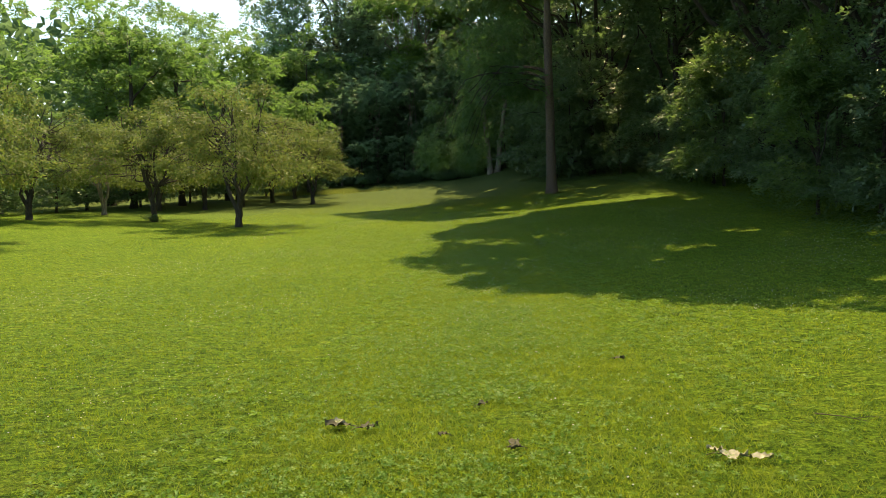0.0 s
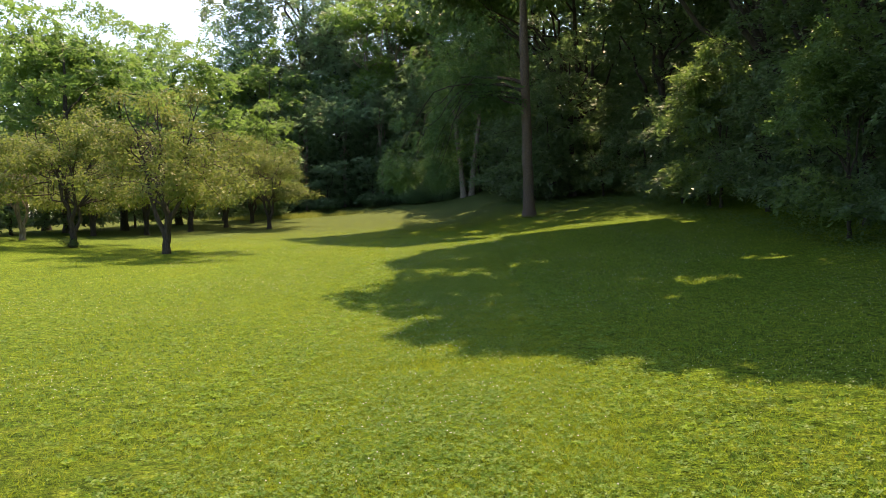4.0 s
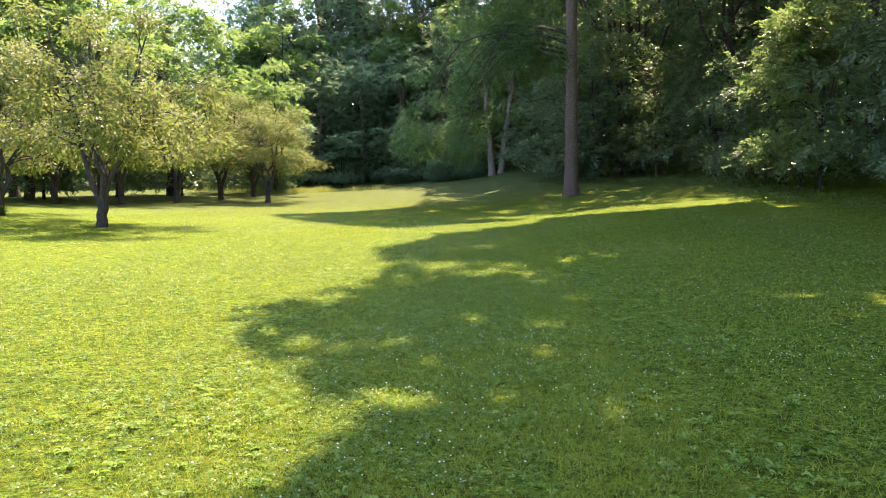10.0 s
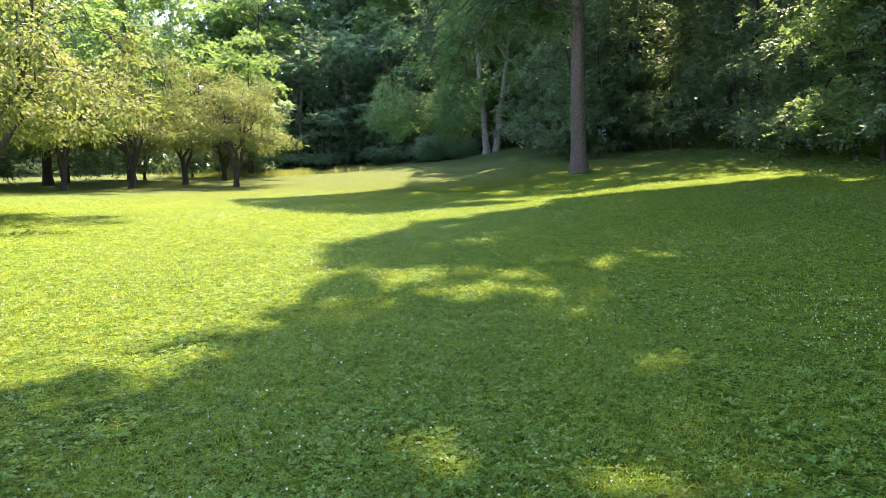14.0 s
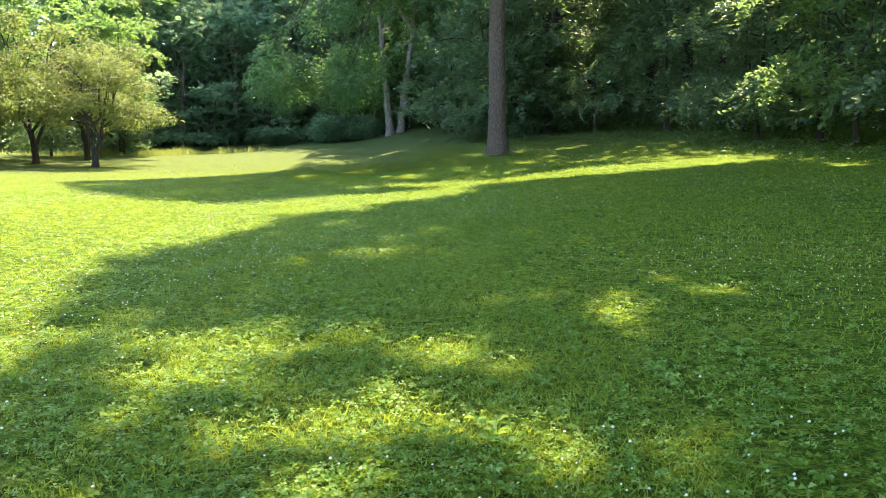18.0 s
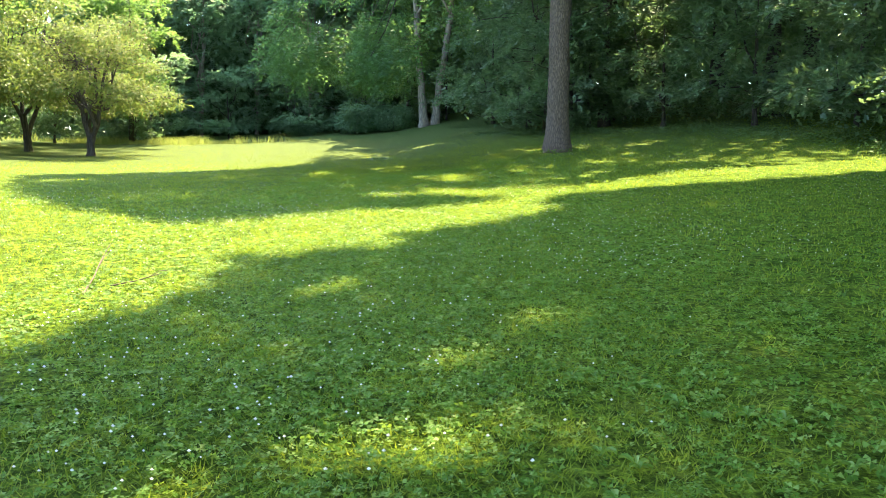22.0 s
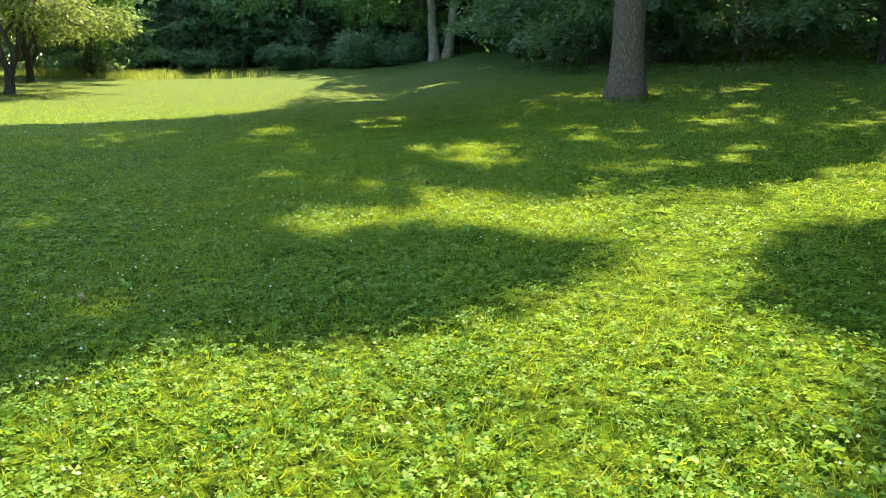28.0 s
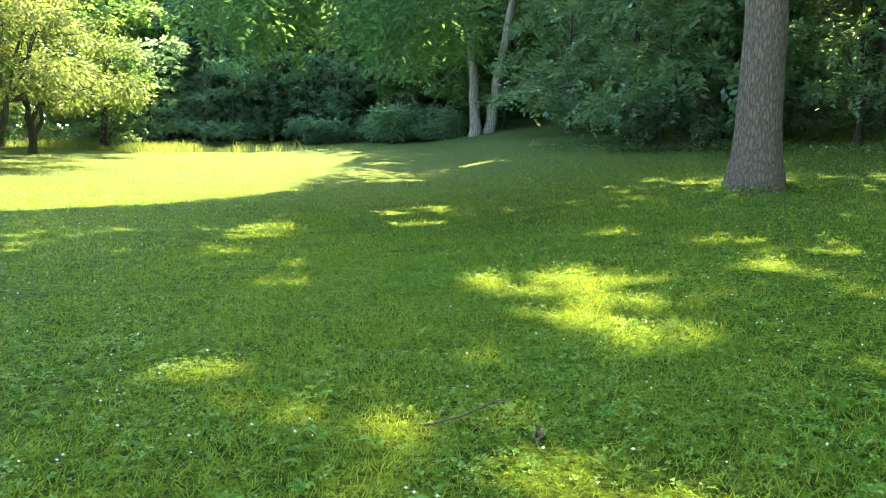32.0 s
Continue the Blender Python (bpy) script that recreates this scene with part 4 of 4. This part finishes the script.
def broad_leaves(p, turn, length, rise):
    """Broad, ribbed leaves that rise from one foot and bend over at the tip."""
    n = len(p)
    d, w = np.stack([np.cos(turn), np.sin(turn), np.zeros(n)], 1), np.stack([-np.sin(turn), np.cos(turn), np.zeros(n)], 1)
    rows = []
    for t, half, lift in ((0.0, 0.04, 0.0), (0.3, 0.13, 0.75), (0.6, 0.22, 1.0), (0.85, 0.15, 0.9), (1.0, 0.02, 0.65)):
        mid = p + d * (length * t)[:, None] + np.stack([np.zeros(n), np.zeros(n), length * rise * lift], 1)
        for k in (-1, 0, 1):
            rows.append(mid + w * (length * half * k)[:, None] + np.array((0, 0, 0.012)) * abs(k))
    v = np.stack(rows, 1).reshape(-1, 3)
    cell = np.array([(r * 3 + k, r * 3 + k + 1, r * 3 + k + 4, r * 3 + k + 3) for r in range(4) for k in range(2)])
    return v, (cell[None] + 15 * np.arange(n)[:, None, None]).reshape(-1, 4)


rng = np.random.default_rng(77)
p = np.concatenate([scatter(rng, 0, 3, 12, 50, 9), scatter(rng, 0, 4, 2, 56, 1.2)])
p = p[rng.random(len(p)) < np.clip(patchy(p, 1.6, 21) * 1.5 - 0.5, 0.04, 1)]
out = []
for k in range(6):
    out.append(broad_leaves(p + (0, 0, 0.008), 1.05 * k + rng.uniform(0, 0.8, len(p)), rng.uniform(0.03, 0.07, len(p)), rng.uniform(0.15, 0.6, len(p))))
v, f = join(out)
tagged(new("plantain", mesh_of("plantain", v, f, PLANTAIN, True)), "broad-leaved plantain rosettes in the lawn", "weeds", kind="stuff")

rng = np.random.default_rng(79)
n = 7000
x = -13.5 + rng.normal(size=n) * 3.8
tuft = 0.5 + 0.5 * np.sin(x * 1.7 + 0.6) * np.sin(x * 0.53)
y = 92.5 + 0.004 * (x + 12) ** 2 + rng.normal(size=n) * (0.5 + 1.1 * tuft)
v, f = blades(rng, np.stack([x, y, ground_z(x, y)], 1), 0.22 + 0.4 * tuft, 0.03, 0.35)
tagged(new("tall_grass", mesh_of("tall_grass", v, f, WILD)), "tall unmown yellowish grass along the lawn's end", "tall grass", kind="stuff")

rng = np.random.default_rng(81)
line = np.array([(7.4, 76.2), (10.0, 71.5), (13.5, 67.0), (15.3, 60.0), (14.6, 52.0), (14.8, 42.0), (14.2, 32.0), (13.2, 24.0), (12.4, 18.0)])
t = rng.uniform(0, len(line) - 1.001, 9000)
k = t.astype(int)
p = line[k] + (line[k + 1] - line[k]) * (t - k)[:, None] + np.stack([rng.normal(size=9000) * 0.8 + 0.5, rng.normal(size=9000) * 0.8], 1)
hgt = rng.uniform(0.03, 0.4, 9000) * (0.4 + 0.6 * patchy(p, 1.3, 4))
p = np.stack([p[:, 0], p[:, 1], ground_z(p[:, 0], p[:, 1]) + hgt], 1)
v, f = leaf_quads(p, rng.normal(size=p.shape) * (1, 1, 0.3), rng.normal(size=p.shape) * 0.35 + (0, -0.3, 1), rng.uniform(0.06, 0.12, 9000), rng.uniform(0.045, 0.085, 9000))
tagged(new("ground_cover", mesh_of("ground_cover", v, f, LEAF_WOOD)), "low leafy ground cover along the wood's edge", "ground cover", kind="stuff")


rng = np.random.default_rng(85)
a, d = rng.uniform(0, 2 * np.pi, 420), 0.42 + np.abs(rng.normal(size=420)) * 0.28
p = np.stack([7.9 + np.cos(a) * d, 59.6 + np.sin(a) * d], 1)
p = np.stack([p[:, 0], p[:, 1], ground_z(p[:, 0], p[:, 1]) + rng.uniform(0.02, 0.16, 420) * np.exp(-(d - 0.42) * 2)], 1)
v, f = leaf_quads(p, rng.normal(size=p.shape) * (1, 1, 0.4), rng.normal(size=p.shape) * 0.4 + (0, 0, 1), rng.uniform(0.05, 0.1, 420), rng.uniform(0.035, 0.07, 420))
tagged(new("ivy_patch", mesh_of("ivy_patch", v, f, CLOVER)), "small green creeping plants round the big trunk", "plants", kind="stuff")


# ---- fallen leaves, twigs and a weed clump on the lawn ----
def fallen_leaf(x, y, turn, length, label, mat=DEAD):
    """A dry, curled leaf with a stalk, lying on the grass."""
    rng = np.random.default_rng(abs(int(x * 100 + y * 10)))
    n, m = 9, 5
    u, w = np.meshgrid(np.linspace(0, 1, n), np.linspace(-1, 1, m), indexing="ij")
    half = length * 0.3 * np.sin(np.pi * u ** 0.8) * (1 + 0.25 * np.sin(u * 19))
    z = 0.3 * length * (0.25 * w ** 2 + 0.25 * np.sin(u * 5) * w + 0.2 * u ** 2) + 0.01 * rng.normal(size=u.shape)
    pts = np.stack([u * length, w * half, z + 0.05], -1).reshape(-1, 3)
    i, j = np.meshgrid(np.arange(n - 1), np.arange(m - 1), indexing="ij")
    q = np.stack([i * m + j, i * m + j + 1, (i + 1) * m + j + 1, (i + 1) * m + j], -1).reshape(-1, 4)
    root = tagged(new("fallen_leaf"), label, "leaf", "fallen leaves on the lawn")
    part("blade", mesh_of("blade", pts, q, mat, True), root)
    v, q = tube([(0, 0, 0.05), (-length * 0.25, 0.01, 0.045), (-length * 0.5, 0.0, 0.03)], [0.004, 0.003, 0.003], 5)
    part("stalk", mesh_of("stalk", v, q, TWIG, True), root)
    root.matrix_basis = pose(x, y, float(ground_z(x, y)), 0, 0, turn)


for x, y, turn, length in ((-0.9, 6.42, -40, 0.15), (1.72, 5.14, -25, 0.17), (1.88, 5.05, -15, 0.14), (1.78, 5.2, 150, 0.12), (0.38, 24.3, 30, 0.08), (1.2, 45.4, 120, 0.07)):
    fallen_leaf(x, y, turn, length, "dry grey-brown curled leaf lying on the grass")
for x, y, turn, length in ((-0.74, 6.28, 175, 0.2), (-0.66, 6.2, 15, 0.14), (0.27, 6.92, 30, 0.1), (1.88, 9.15, -10, 0.12), (0.43, 5.52, 60, 0.12), (0.5, 5.48, 200, 0.09), (0.0, 5.92, 200, 0.07)):
    fallen_leaf(x, y, turn, length, "dark brown withered leaf lying on the grass", WITHERED)
fallen_leaf(3.06, 49.5, 80, 0.08, "small brown withered leaf on the sunlit grass", WITHERED)


def fallen_twig(points, radius, label):
    rng = np.random.default_rng(len(points) * 7)
    pts = np.array([(x, y, float(ground_z(x, y)) + h) for x, y, h in points])
    root = tagged(new("fallen_twig"), label, "twig", "fallen twigs on the lawn")
    base = pts[0].copy()
    v, q = tube(pts - base, np.linspace(radius, radius * 0.35, len(pts)), 6, 0.08, rng)
    part("stem", mesh_of("stem", v, q, TWIG, True), root)
    mid = (pts[1] + pts[2]) / 2 - base if len(pts) > 2 else (pts[1] - base) * 0.5
    tip = mid + (pts[-1] - pts[0]) * 0.3 + np.array((0.08, -0.1, 0.04))
    v, q = tube([mid, (mid + tip) / 2 + (0, 0, 0.02), tip], [radius * 0.6, radius * 0.45, radius * 0.25], 5)
    part("side_shoot", mesh_of("side_shoot", v, q, TWIG, True), root)
    root.location = base


fallen_twig([(2.63, 49.66, 0.05), (2.77, 49.73, 0.06), (2.88, 49.82, 0.07), (2.95, 49.98, 0.09)], 0.006, "thin dry grey twig lying on the grass")
fallen_twig([(0.02, 38.9, 0.03), (-0.02, 39.25, 0.09), (-0.1, 39.65, 0.14), (-0.16, 40.1, 0.22)], 0.008, "dead brown branch standing out of the clover")
fallen_twig([(0.15, 39.1, 0.05), (0.29, 39.24, 0.06), (0.42, 39.42, 0.08)], 0.006, "thin dry grey twig lying on the grass")
fallen_twig([(2.8, 6.2, 0.04), (2.9, 6.0, 0.06), (3.0, 5.8, 0.06)], 0.005, "thin dry grey twig lying on the grass")

rng = np.random.default_rng(83)
p = np.array((2.25, 68.2, float(ground_z(2.25, 68.2)) + 0.02)) + rng.normal(size=(60, 3)) * (0.24, 0.1, 0.0) + np.stack([np.zeros(60), np.zeros(60), rng.uniform(0, 0.06, 60)], 1)
v, f = leaf_quads(p, rng.normal(size=p.shape) + (0, 0, 0.8), rng.normal(size=p.shape) + (0, 0, 1), 0.11, 0.055)
tagged(new("weed_clump", mesh_of("weed_clump", v, f, LEAF_DEEP)), "dark green weed clump in the shaded lawn", "weeds", kind="stuff")
